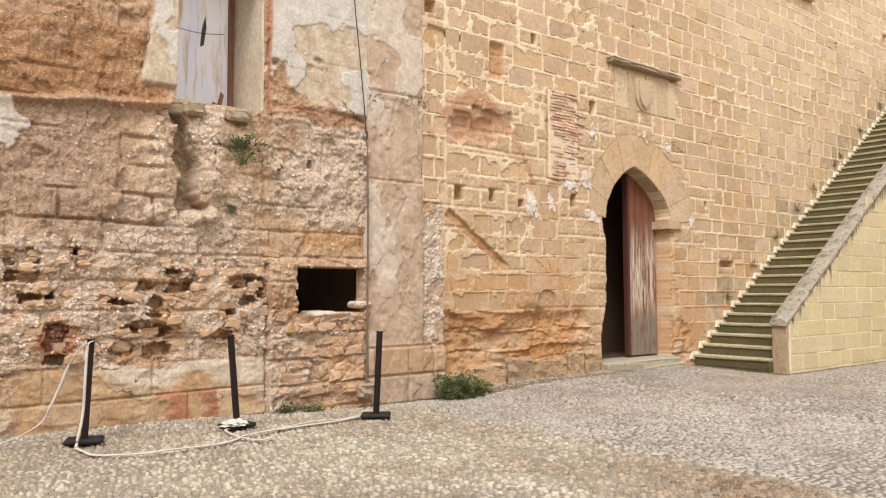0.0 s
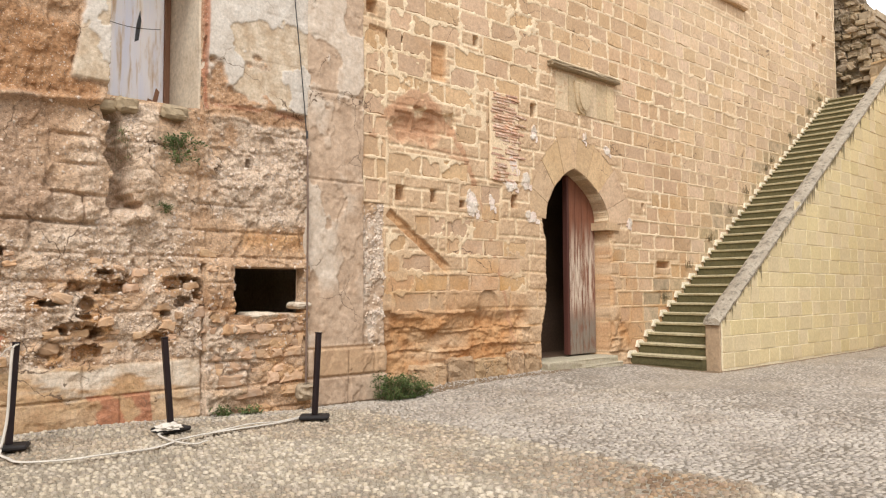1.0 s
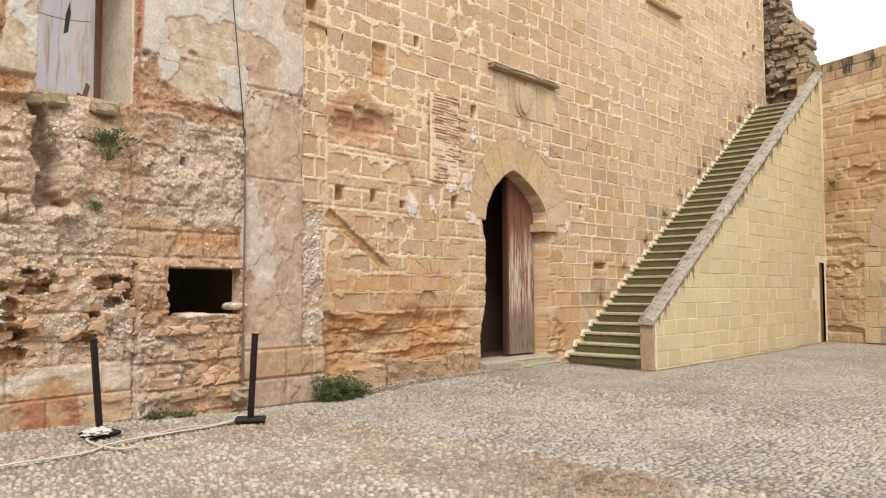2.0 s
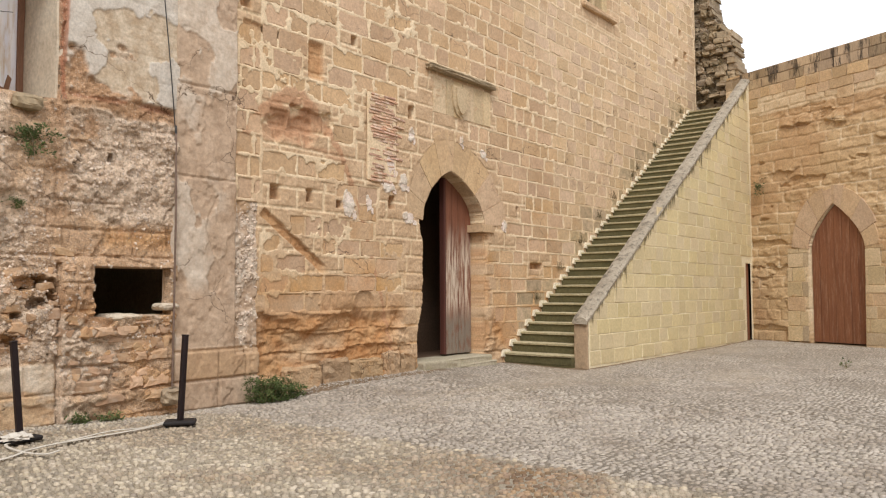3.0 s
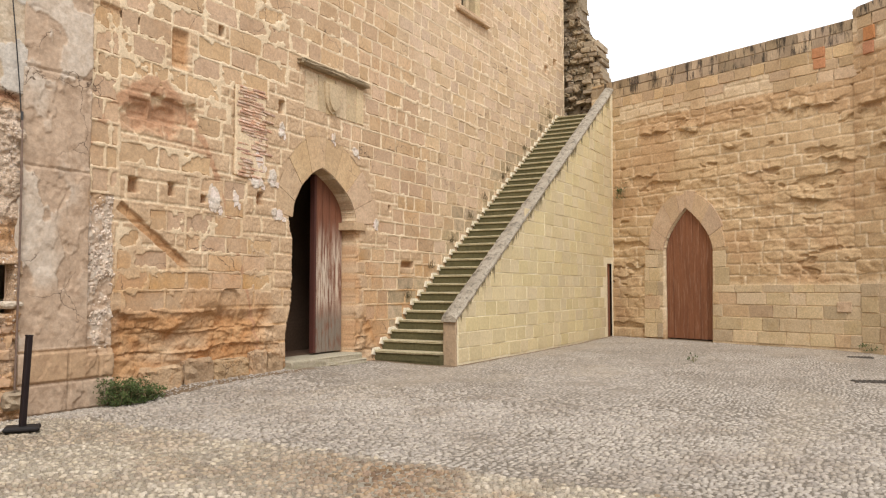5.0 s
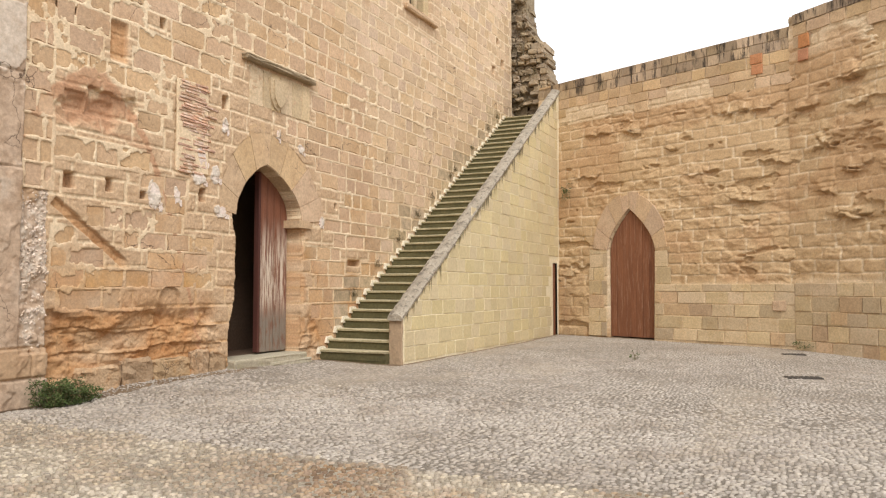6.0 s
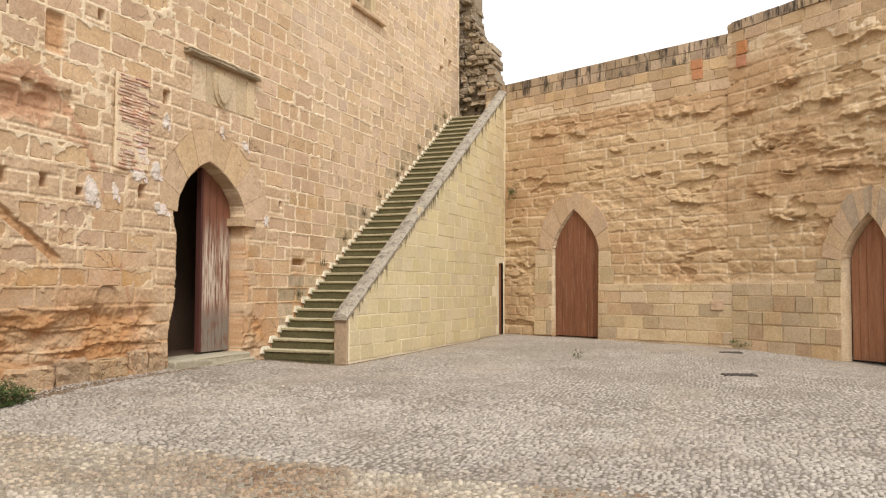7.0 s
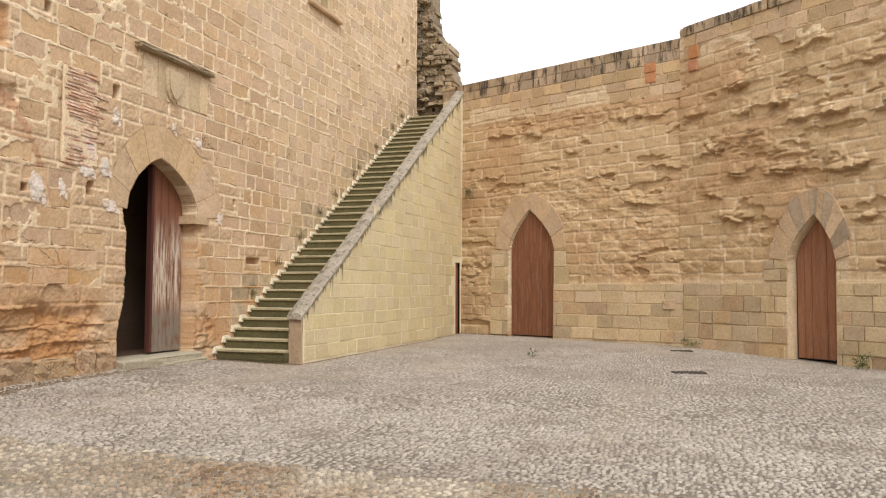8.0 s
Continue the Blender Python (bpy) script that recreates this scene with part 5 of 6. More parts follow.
def eroded(U, Z, seed, calm, ledges):
    """Sandstone courses, chipped and hollowed by the weather; calm: where they are sound."""
    edge = 0.14 * (fbm(U * 2, Z * 2, 4, seed) - 0.5)
    gap, who = courses(U, Z + 0.35 * edge, 0.29, 0.55, seed + 1)
    worn = ramp(fbm(U * 0.6, Z * 0.8, 4, seed + 2), 0.42, 0.6) * (1 - calm)
    chip = fbm(U * 6, Z * 8, 5, seed + 4) - 0.5
    h = -0.018 * (1 - ramp(gap + 0.05 * chip, 0.006, 0.03)) + 0.02 * (who - 0.5) * (1 - 0.7 * calm) + 0.022 * chip
    layers_ = fbm(U * 0.9 + edge, Z * 2.4 + edge * 4, 5, seed + 3)
    c1, c2, own = cells(U * 1.7 + 3 * edge, Z * 3.3 + 3 * edge, seed + 9)
    block = ramp(c2 - c1 + 0.3 * chip, 0.03, 0.14)
    h = h + worn * (0.075 * (layers_ - 0.5) + 0.035 * block * (own - 0.4) + 0.045 * chip - 0.01)
    deep = ramp(fbm(U * 1.0 + 5, Z * 3.0, 4, seed + 6) + 0.2 * chip, 0.7, 0.73) * (1 - calm)
    h = h - 0.07 * deep
    # broken ledges that overhang what has fallen away below
    wave = 0.34 * (fbm(U * 2.6, Z * 0.6, 5, seed + 11) - 0.5) + 0.12 * (own - 0.5)
    for lu, lz, w, d in ledges:
        over = Z - lz + wave
        stretch_ = np.exp(-((U - lu) / w) ** 4) * d * (0.5 + 0.6 * fbm(U * 3, Z * 3, 3, seed + 12)) * (0.25 + 0.75 * ramp(fbm(U * 2.4, Z * 1.2, 3, seed + 13), 0.36, 0.5)) * (0.6 + 0.6 * block)
        h = h + stretch_ * (ramp(over, -0.012, 0.012) * np.exp(-np.maximum(over, 0) / 0.22) - (1 - ramp(over, -0.012, 0.012)) * np.exp(np.minimum(over, 0) / 0.2))
        deep = np.maximum(deep, 0.8 * (stretch_ > 0.03) * (over < 0) * (over > -0.1))
    rust = ramp(fbm(U * 0.7, Z * 0.8, 4, seed + 7), 0.48, 0.66) * 0.6
    pale = (1 - ramp(gap + 0.03 * chip, 0.012, 0.024)) * ramp(fbm(U * 1.3, Z * 1.3, 3, seed + 8), 0.3, 0.44) * (1 - deep)
    return h, rust, pale, deep


BACK_LEDGES = [(5.7, 5.78, 0.85, 0.10), (1.4, 5.85, 0.5, 0.07), (2.6, 5.7, 0.6, 0.08), (3.9, 5.1, 0.35, 0.07), (5.8, 3.5, 0.45, 0.08), (6.5, 4.4, 0.4, 0.07), (4.6, 4.35, 0.5, 0.05), (1.0, 4.6, 0.5, 0.05)]
TURNED_LEDGES = [(1.75, 6.1, 0.6, 0.13), (2.2, 5.4, 0.65, 0.14), (3.45, 4.95, 0.65, 0.15), (0.84, 4.57, 0.32, 0.13), (0.8, 3.55, 0.32, 0.11), (1.4, 3.0, 0.5, 0.12), (2.7, 3.95, 0.45, 0.12), (4.1, 3.85, 0.45, 0.14),
                 (1.6, 4.05, 0.32, 0.09), (4.7, 2.8, 0.45, 0.12), (4.3, 5.9, 0.6, 0.14), (5.2, 4.9, 0.6, 0.14), (3.2, 6.55, 0.5, 0.12), (5.4, 6.3, 0.6, 0.12), (0.35, 5.5, 0.3, 0.09), (5.6, 3.4, 0.5, 0.12)]


def back_shape(U, Z):
    calm = np.maximum(ramp(Z, 6.2, 6.4), (1 - ramp(Z, 1.45, 1.6)) * ramp(U, 3.1, 3.3))
    calm = np.maximum(calm, 1 - ramp(np.hypot((U - 2.45) / 1.15, (Z - 1.8) / 2.3), 0.75, 1.0))
    h, rust, pale, deep = eroded(U, Z, 120, calm, BACK_LEDGES)
    h = np.where((Z < 1.5) & (U > 3.25), 0.006, h)
    h = np.where(arch_open(U, Z, 1.76, 3.25, 2.45, 2.45, 3.58), -0.6, h)
    return h, {"pale": np.maximum(pale, np.maximum(calm * (Z < 4) * 0.8, 0.95 * (Z > 6.3))), "rust": rust * (1 - calm * 0.8), "dark": ramp(Z + 0.5 * (fbm(U * 2, Z * 2, 3, 5) - .5), 7.15, 7.3) * 0.8}


def turned_shape(U, Z):
    calm = np.maximum(ramp(Z, 7.1, 7.3), (1 - ramp(Z, 1.5, 1.7)))
    calm = np.maximum(calm, 1 - ramp(np.hypot((U - 3.27) / 0.95, (Z - 1.6) / 2.0), 0.8, 1.0))
    h, rust, pale, deep = eroded(U, Z, 160, calm, TURNED_LEDGES)
    h = np.where(Z < 1.55, 0.006, h)
    h = np.where(arch_open(U, Z, 2.76, 3.8, 3.36, 1.95, 2.9), -0.6, h)
    return h, {"pale": np.maximum(pale, np.maximum(calm * (Z < 3.6) * 0.8, 0.95 * (Z > 6.75))), "rust": rust * (1 - calm * 0.7), "dark": ramp(Z, 7.55, 7.65) * 0.6}


wall_back = tagged(new("wall_east", relief("wall_east", BACK, -0.9, 7.12, -0.1, 7.58, 0.022, back_shape, M_BACK, False, -0.3)),
                   "eroded golden sandstone wall with hollowed layers and a dressed top", "wall", kind="structure")
wall_turned = tagged(new("wall_south_east", relief("wall_south_east", TURNED, -0.12, 6.5, -0.25, 7.8, 0.022, turned_shape, M_BACK, False, -0.3)),
                     "eroded golden sandstone wall with deep weathered hollows", "wall", kind="structure")
part("wall_end", relief("wall_end", TURNED, 6.5, 11.0, -0.25, 7.8, 0.06, turned_shape, M_BACK, False, -0.3), wall_turned)
for wl_, top_, u_a, u_b, par in ((BACK, 7.645, -0.9, 7.12, wall_back), (TURNED, 7.845, -0.12, 11.0, wall_turned)):
    b = box_bm(u_a, u_b, 0.02, 1.0, 6.0, top_)
    part("wall_top", bm_mesh("wall_top", b, M_BACK), par, "", wl_.matrix(0, 0, -7.0 * wl_.lean - 0.02))
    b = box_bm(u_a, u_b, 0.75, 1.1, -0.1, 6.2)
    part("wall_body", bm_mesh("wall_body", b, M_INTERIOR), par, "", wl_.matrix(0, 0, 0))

cap_units = unit_stones("cap_stone", M_CAPSTONE, 8, 21, 0.02, 0.02)
stones(BACK, lay(-0.4, 7.1, 7.1, 7.66, 0.28, 0.42, 0.02, 41, None, 0.15), cap_units, wall_back, "cap_stone", 0.02, 60, None, 2)
block_units = unit_stones("wall_stone", M_BACKSTONE, 10, 22, 0.05, 0.03)
stones(BACK, lay(-0.4, 7.1, 6.25, 7.1, 0.285, 0.52, 0.022, 42, lambda u, z, w, h: z > 6.62 + 0.25 * math.sin(u * 1.7) or u > 5), block_units, wall_back, "wall_stone", 0.022, 120, None, 3)
plinth_units = unit_stones("plinth_stone", M_PLINTH, 10, 23, 0.03, 0.012) + unit_stones("plinth_stone", M_BACKSTONE, 2, 24, 0.03, 0.012)
stones(BACK, lay(3.28, 7.0, 0.04, 1.5, 0.34, 0.6, 0.02, 43), plinth_units, wall_back, "plinth_stone", 0.03, 120, None, 4)
stones(BACK, lay(1.12, 1.74, 0.04, 2.5, 0.41, 0.6, 0.014, 44), plinth_units, wall_back, "jamb_stone", 0.02, 60, None, 5)
stones(BACK, lay(3.26, 3.75, 1.5, 2.5, 0.48, 0.5, 0.014, 45), plinth_units, wall_back, "jamb_stone", 0.02, 60, None, 6)
voussoirs(BACK, wall_back, 2.45, 2.45, 3.6, 0.7, 0.82, 0.5, 0.42, 0.44, 9, M_VOUSSOIR, 0.035, 1.7, 5)
stones(TURNED, lay(0.0, 11.0, 7.6, 7.86, 0.26, 0.5, 0.02, 46, None, 0.15), cap_units, wall_turned, "cap_stone", 0.04, 80, None, 7)
stones(TURNED, lay(0.0, 11.0, 6.73, 7.6, 0.29, 0.5, 0.022, 47, lambda u, z, w, h: z > 7.0 + 0.3 * math.sin(u * 1.3)), block_units, wall_turned, "wall_stone", 0.022, 100, None, 8)
stones(TURNED, lay(0.02, 2.75, -0.14, 1.55, 0.33, 0.52, 0.02, 48), plinth_units, wall_turned, "plinth_stone", 0.03, 100, None, 9)
stones(TURNED, lay(3.82, 11.0, -0.2, 1.55, 0.29, 0.48, 0.014, 49), plinth_units, wall_turned, "plinth_stone", 0.03, 100, None, 10)
stones(TURNED, lay(2.2, 2.75, 1.55, 2.0, 0.25, 0.5, 0.014, 50), plinth_units, wall_turned, "jamb_stone", 0.04, 20, None, 11)
voussoirs(TURNED, wall_turned, 3.36, 1.97, 2.92, 0.6, 0.44, 0.42, 0.34, 0.56, 13, M_VOUSSOIR, 0.035, 1.7, 6, "", M_GREYARCH)

plank_door("door_2", BACK, 1.78, 3.24, 0.05, 2.45, 2.45, 3.56, 0.16, 7, M_DOOR, "closed red-brown plank door in a pointed stone arch")
plank_door("door_3", TURNED, 2.8, 3.8, -0.09, 1.95, 3.36, 2.88, 0.29, 6, M_SUNDOOR, "closed orange-brown plank door under a fan of grey arch stones")

# ---- stump of a broken wall at the head of the stairs ----
stub = tagged(new("broken_wall_stump"), "ragged dark stump of a torn-off stone wall above the stairs", "ruined wall")
rng = random.Random(77)
part("core", bm_mesh("core", prism_bm([(24.62, 6.3), (25.4, 6.3), (25.4, 11.8), (24.62, 11.8)], 0.6, -0.45), M_TUFT), stub)
z = 6.3
while z < 12.0:
    reach = 1.16 if z < 9.0 else max(0.3, 0.82 - 0.3 * (z - 9.0))
    h = rng.uniform(0.11, 0.23)
    y = 0.12
    far = reach + rng.uniform(-0.1, 0.06)
    while y > -far:
        w = min(rng.uniform(0.13, 0.34), y + far + 0.02)
        if w < 0.06:
            break
        x0 = 24.42 + rng.uniform(-0.16, 0.2) + (0.12 if y < -0.9 else 0)
        outer = y - w < -0.82 and z < 9.2
        if not outer:
            x0 += rng.choice((0.0, 0.0, 0.08, 0.2))
        b = box_bm(x0, 25.45, y - w + 0.008, y - 0.008, z + 0.006, z + h - 0.006, 0.02, 0.014 if outer else 0.032, 1, rng)
        part("rubble_stone", bm_mesh("rubble_stone", b, M_STUMP if outer else M_TUFT), stub)
        y -= w
    z += h

for wl_, par, rows in ((BACK, wall_back, ((6.1, 7.02, 0.3, 0.24), (6.12, 6.75, 0.28, 0.24), (6.62, 0.98, 0.32, 0.24))), (TURNED, wall_turned, ((0.32, 7.15, 0.28, 0.3), (0.3, 6.82, 0.26, 0.27), (1.15, 0.72, 0.4, 0.27)))):
    for k, (u, z, w, h) in enumerate(rows):
        b = box_bm(-w / 2, w / 2, -0.05, 0.0, -h / 2, h / 2, 0.01, 0.006, 1)
        part("red_stone", bm_mesh("red_stone", b, M_REDSTONE if k < 2 else M_VOUSSOIR), par, "orange-red stone among paler ones" if k == 0 else "", wl_.matrix(u, z, 0.0))

# ---- thin bricks filling a gap in the ashlar ----
brick = []
for k in range(8):
    r_ = random.Random(k)
    b = box_bm(-0.1 - 0.06 * r_.random(), 0.1 + 0.07 * r_.random(), -0.03, 0.03, -0.018, 0.018, 0.006, 0.006, 1, r_)
    brick.append(bm_mesh("brick", b, M_BRICK))
brickwork = tagged(part("brick_filling", bm_mesh("brick_filling", box_bm(9.92, 10.6, -0.033, 0.05, 3.14, 4.56, 0.02, 0.009, 4, random.Random(2)), M_BED), wall_facade), "patch of thin red bricks filling a gap")
rng = random.Random(3)
z = 3.16
while z < 4.55:
    lo = 9.95 + rng.uniform(-.05, .05)
    hi = 10.42 + rng.uniform(-.06, .06) if z > 4.36 or z < 3.4 else 10.6 + rng.uniform(-.07, .05)
    x = lo + rng.uniform(0, 0.1)
    while x < hi - 0.1:
        k = rng.randrange(8)
        if rng.random() < (0.97 if z > 3.75 else 0.8):
            part("brick", brick[k], brickwork, "", pose(x + 0.13, -0.018 + rng.uniform(-.01, .008), z + rng.uniform(-.004, .004), 0, rng.uniform(-2, 4), rng.uniform(-3, 3)))
        x += 0.25 + rng.uniform(0.0, 0.05)
    z += rng.uniform(0.043, 0.054)

# ---- walls that close the courtyard behind the camera ----
for name, o, al, length in (("wall_courtyard_west", (-10.0, 2.0), (0, -1), 24.0), ("wall_courtyard_south", (-10.0, -20.0), (1, 0), 34.0)):
    w_ = Wall(o, al)
    b = box_bm(0, length, 0.0, 0.8, -0.1, 5.0, 0.03)
    me = bm_mesh(name, b, M_BACKSTONE)
    ob = tagged(new(name, me), "plain sandstone wall closing the courtyard", "wall", kind="structure")
    ob.matrix_basis = w_.matrix(0, 0)

# ---- pebble cobbles, set on edge in rows ----
def pebbles(name, x0, x1, y0, y1, du, dv, dome, seed, keep, label, material=M_PEBBLE, fill=0.5, lift=1.0):
    r = np.random.RandomState(seed)
    span = math.hypot(x1 - x0, y1 - y0)
    n, m = int(span / du), int(span / dv)
    I, J = np.meshgrid(np.arange(n), np.arange(m))
    P, Q = (I + 0.5 * (J % 2) + r.uniform(-.32, .32, I.shape)) * du - span / 2, (J + r.uniform(-.3, .3, I.shape)) * dv - span / 2
    turn = radians(128)
    X = (x0 + x1) / 2 + P * math.cos(turn) - Q * math.sin(turn)
    Y = (y0 + y1) / 2 + P * math.sin(turn) + Q * math.cos(turn)
    X, Y = X.ravel() + 0.25 * (fbm(X.ravel() * 0.8, Y.ravel() * 0.8, 3, seed) - 0.5), Y.ravel() + 0.35 * (fbm(X.ravel() * 0.6, Y.ravel() * 0.6, 3, seed + 1) - 0.5)
    ok = keep(X, Y) & (X > x0) & (X < x1) & (Y > y0) & (Y < y1) & (r.rand(X.size) > 0.04)
    X, Y = X[ok], Y[ok]
    k = X.size
    size = r.uniform(0.7, 1.25, k)
    ang = turn + 1.6 * (fbm(X * 0.45, Y * 0.45, 3, seed + 2) - 0.5) + r.uniform(-.28, .28, k)
    # a bed laid in herringbone
    bed = np.hypot((X - 6.9) / 0.75, (Y + 1.5) / 0.8) < 1
    ang = np.where(bed, radians(30) + radians(70) * (np.floor((X * 0.8 - Y * 0.6) / 0.11) % 2) + r.uniform(-.1, .1, k), ang)
    a, b, hgt = du * (fill if dome else 0.55) * size, dv * (fill if dome else 0.54) * size * r.uniform(0.8, 1.15, k), (0.005 + 0.007 * r.rand(k)) * (lift if dome else 0.9)
    Z = ground_z(X, Y) - 0.012
    sink = ramp(fbm(X * 0.7, Y * 0.7, 4, seed + 3), 0.5, 0.68)
    Z = Z - (0.004 if dome else 0.0015) * sink
    rings = [(1.0, -0.01), (0.72, 0.8)] if dome else [(1.0, -0.01)]
    w = np.arange(5) * math.pi * 0.4
    pts = []
    for s, f in rings:
        lx, ly = a[:, None] * s * np.cos(w), b[:, None] * s * np.sin(w) * r.uniform(0.85, 1.15, (k, 5))
        px = X[:, None] + lx * np.cos(ang)[:, None] - ly * np.sin(ang)[:, None]
        py = Y[:, None] + lx * np.sin(ang)[:, None] + ly * np.cos(ang)[:, None]
        pz = np.broadcast_to((Z + (hgt * f if f > 0 else (-0.012 if dome else -0.002)))[:, None], px.shape)
        pts.append(np.stack([px, py, pz], -1))
    pts.append(np.stack([X, Y, Z + hgt], -1)[:, None, :])
    per = 5 * len(rings) + 1
    verts = np.concatenate(pts, 1).reshape(-1, 3)
    tri = []
    for q in range(len(rings) - 1):
        for i in range(5):
            j = (i + 1) % 5
            tri += [(q * 5 + i, q * 5 + j, q * 5 + 5 + j), (q * 5 + i, q * 5 + 5 + j, q * 5 + 5 + i)]
    q = len(rings) - 1
    tri += [(q * 5 + i, q * 5 + (i + 1) % 5, per - 1) for i in range(5)]
    faces = (np.array(tri)[None] + (np.arange(k) * per)[:, None, None]).reshape(-1, 3)
    me = mesh_of(name, verts, faces, material, True)
    dirt = soil(verts[:, 0], verts[:, 1])
    at = me.attributes.new("dirt", "FLOAT", "POINT")
    at.data.foreach_set("value", dirt.astype(np.float32))
    vx, vy = verts[:, 0], verts[:, 1]
    brown = 0.75 * ramp(vx, 4.8, 6.2) * ramp(-vy, 3.4, 5.0) * ramp(fbm(vx * 1.6, vy * 1.6, 4, 39), 0.33, 0.55) + 0.35 * ramp(fbm(vx * 1.1, vy * 1.1, 4, 38), 0.5, 0.66)
    me.attributes.new("brown", "FLOAT", "POINT").data.foreach_set("value", np.clip(brown, 0, 1).astype(np.float32))
    ob = part(name, me, ground)
    return tagged(ob, label, kind="stuff")


clear = lambda x, y: (y < -0.02) & ~((x > 13.62) & (y > -1.78)) & ((x - 23.6) * 0.927 - (y + 1.73) * 0.376 < -0.04) & ((x - 20.98) * 0.787 - (y + 8.19) * 0.617 < -0.04) & ~((abs(x - 14.7) < 0.14) & (abs(y + 8.4) < 0.3)) & ~((abs(x - 19.45) < .12) & (abs(y + 8.18) < .26)) & ~((x > 11.1) & (x < 13.1) & (y > -.2))
bare = lambda x, y: verge(x, y) < 0.5
edge_line = lambda x, y: 6.68 + 0.1 * np.sin(x * 61.7 + y * 143.3) - 0.35 * (fbm(x * 1.6, y * 1.6, 4, 33) - 0.5)
border = lambda x, y: 10.2 + 0.6 * np.sin(x * 61.7 + y * 143.3)
pebbles("near_cobbles", 1.6, 7.2, -11.5, 0.0, 0.068, 0.05, True, 5, lambda x, y: clear(x, y) & bare(x, y) & (x < edge_line(x, y)) & (np.hypot(x - 1.2, y + 8.4) > 4.4), "brown river pebbles worn flat in tan mortar", M_PEBBLE_BROWN, 0.44, 2.0)
pebbles("middle_cobbles", 6.3, 10.8, -12.5, 0.0, 0.06, 0.042, True, 7, lambda x, y: clear(x, y) & bare(x, y) & (x >= edge_line(x, y)) & (x < border(x, y)), "pale grey river pebbles set close on edge", M_PEBBLE, 0.52, 1.5)
pebbles("far_cobbles", 9.4, 23.6, -12.5, 0.0, 0.064, 0.046, False, 6, lambda x, y: clear(x, y) & bare(x, y) & (x >= border(x, y)), "pale grey river pebbles set in rows across the courtyard")

# ---- barrier posts and their tape ----
post_mesh = bm_mesh("post", box_bm(-0.028, 0.028, -0.028, 0.028, 0.04, 0.93, 0.008), M_IRON)
base_mesh = bm_mesh("base_plate", box_bm(-0.16, 0.16, -0.12, 0.12, 0.0, 0.045, 0.015), M_RUBBER)
cap_mesh = bm_mesh("cap", box_bm(-0.032, 0.032, -0.032, 0.032, 0.925, 0.94, 0.006), M_IRON)


def barrier_post(x, y, turn, tilt_x, tilt_y, label):
    ob = tagged(new("barrier_post"), label, "barrier post", "barrier posts along the ruined wall")
    ob.matrix_basis = pose(x, y, float(ground_z(x, y)) + 0.01)
    part("base_plate", base_mesh, ob, "black rubber base", pose(0, 0, 0, 0, 0, turn))
    part("post", post_mesh, ob, "", pose(0, 0, 0, tilt_x, tilt_y, 0))
    part("cap", cap_mesh, ob, "", pose(0, 0, 0, tilt_x, tilt_y, 0))
    return ob


barrier_post(3.10, -0.64, -22, 0, 2.5, "dark metal barrier post with white tape tied to its head")
barrier_post(4.52, -0.76, 12, 0, -5.0, "leaning dark metal barrier post, its base wrapped in white tape")
barrier_post(5.98, -1.1, -38, 0, 3.0, "dark metal barrier post on a rubber base beside the pilaster")


def smooth_line(points, n=8):
    out, p = [], [Vector(q) for q in points]
    for i in range(len(p) - 1):
        a, b, c, d = p[max(i - 1, 0)], p[i], p[i + 1], p[min(i + 2, len(p) - 1)]
        for k in range(n):
            t = k / n
            out.append(0.5 * (2 * b + (c - a) * t + (2 * a - 5 * b + 4 * c - d) * t * t + (3 * b - a - 3 * c + d) * t ** 3))
    return out + [p[-1]]


def lying(pts, lift=0.025):
    return [(x, y, float(ground_z(x, y)) + lift + 0.01 * math.sin(7 * x + 3 * y)) for x, y in pts]


tape = tagged(new("barrier_tape"), "twisted white barrier tape trailing over the cobbles between the posts", "tape")
part("hanging_strand", tube_mesh("hanging_strand", smooth_line([(3.15, -0.66, 0.93), (3.06, -0.64, 0.89), (2.97, -0.6, 0.73), (2.89, -0.57, 0.5), (2.8, -0.55, 0.29), (2.73, -0.55, 0.2), (2.57, -0.55, 0.12), (2.4, -0.5, 0.07), (1.9, -0.4, 0.05)]), 0.013, M_TAPE, 6, 0.35), tape)
part("hanging_strand", tube_mesh("hanging_strand", smooth_line([(3.15, -0.68, 0.94), (3.1, -0.7, 0.9), (3.08, -0.72, 0.66), (3.06, -0.74, 0.3), (3.0, -0.8, 0.05), (2.98, -0.86, 0.03)]), 0.013, M_TAPE, 6, 0.35), tape)
part("ground_strand", tube_mesh("ground_strand", smooth_line(lying([(2.98, -0.86), (3.0, -1.02), (3.05, -1.25), (3.35, -1.47), (3.57, -1.51), (3.83, -1.47), (4.1, -1.45), (4.46, -1.29), (4.94, -1.17), (5.5, -1.1), (5.82, -1.02), (6.05, -0.9)])), 0.019, M_TAPE, 6, 0.4), tape)
part("ground_strand", tube_mesh("ground_strand", smooth_line(lying([(4.45, -0.85), (4.33, -0.92), (4.28, -1.15), (4.3, -1.45), (4.37, -1.62), (4.5, -1.58)])), 0.016, M_TAPE, 6, 0.4), tape)
part("ground_strand", tube_mesh("ground_strand", smooth_line(lying([(4.3, -1.37), (4.7, -1.19), (5.2, -1.09), (5.6, -1.04), (6.1, -0.88)], 0.032)), 0.015, M_TAPE, 6, 0.4), tape)
bm = bmesh.new()
bmesh.ops.create_icosphere(bm, subdivisions=3, radius=1)
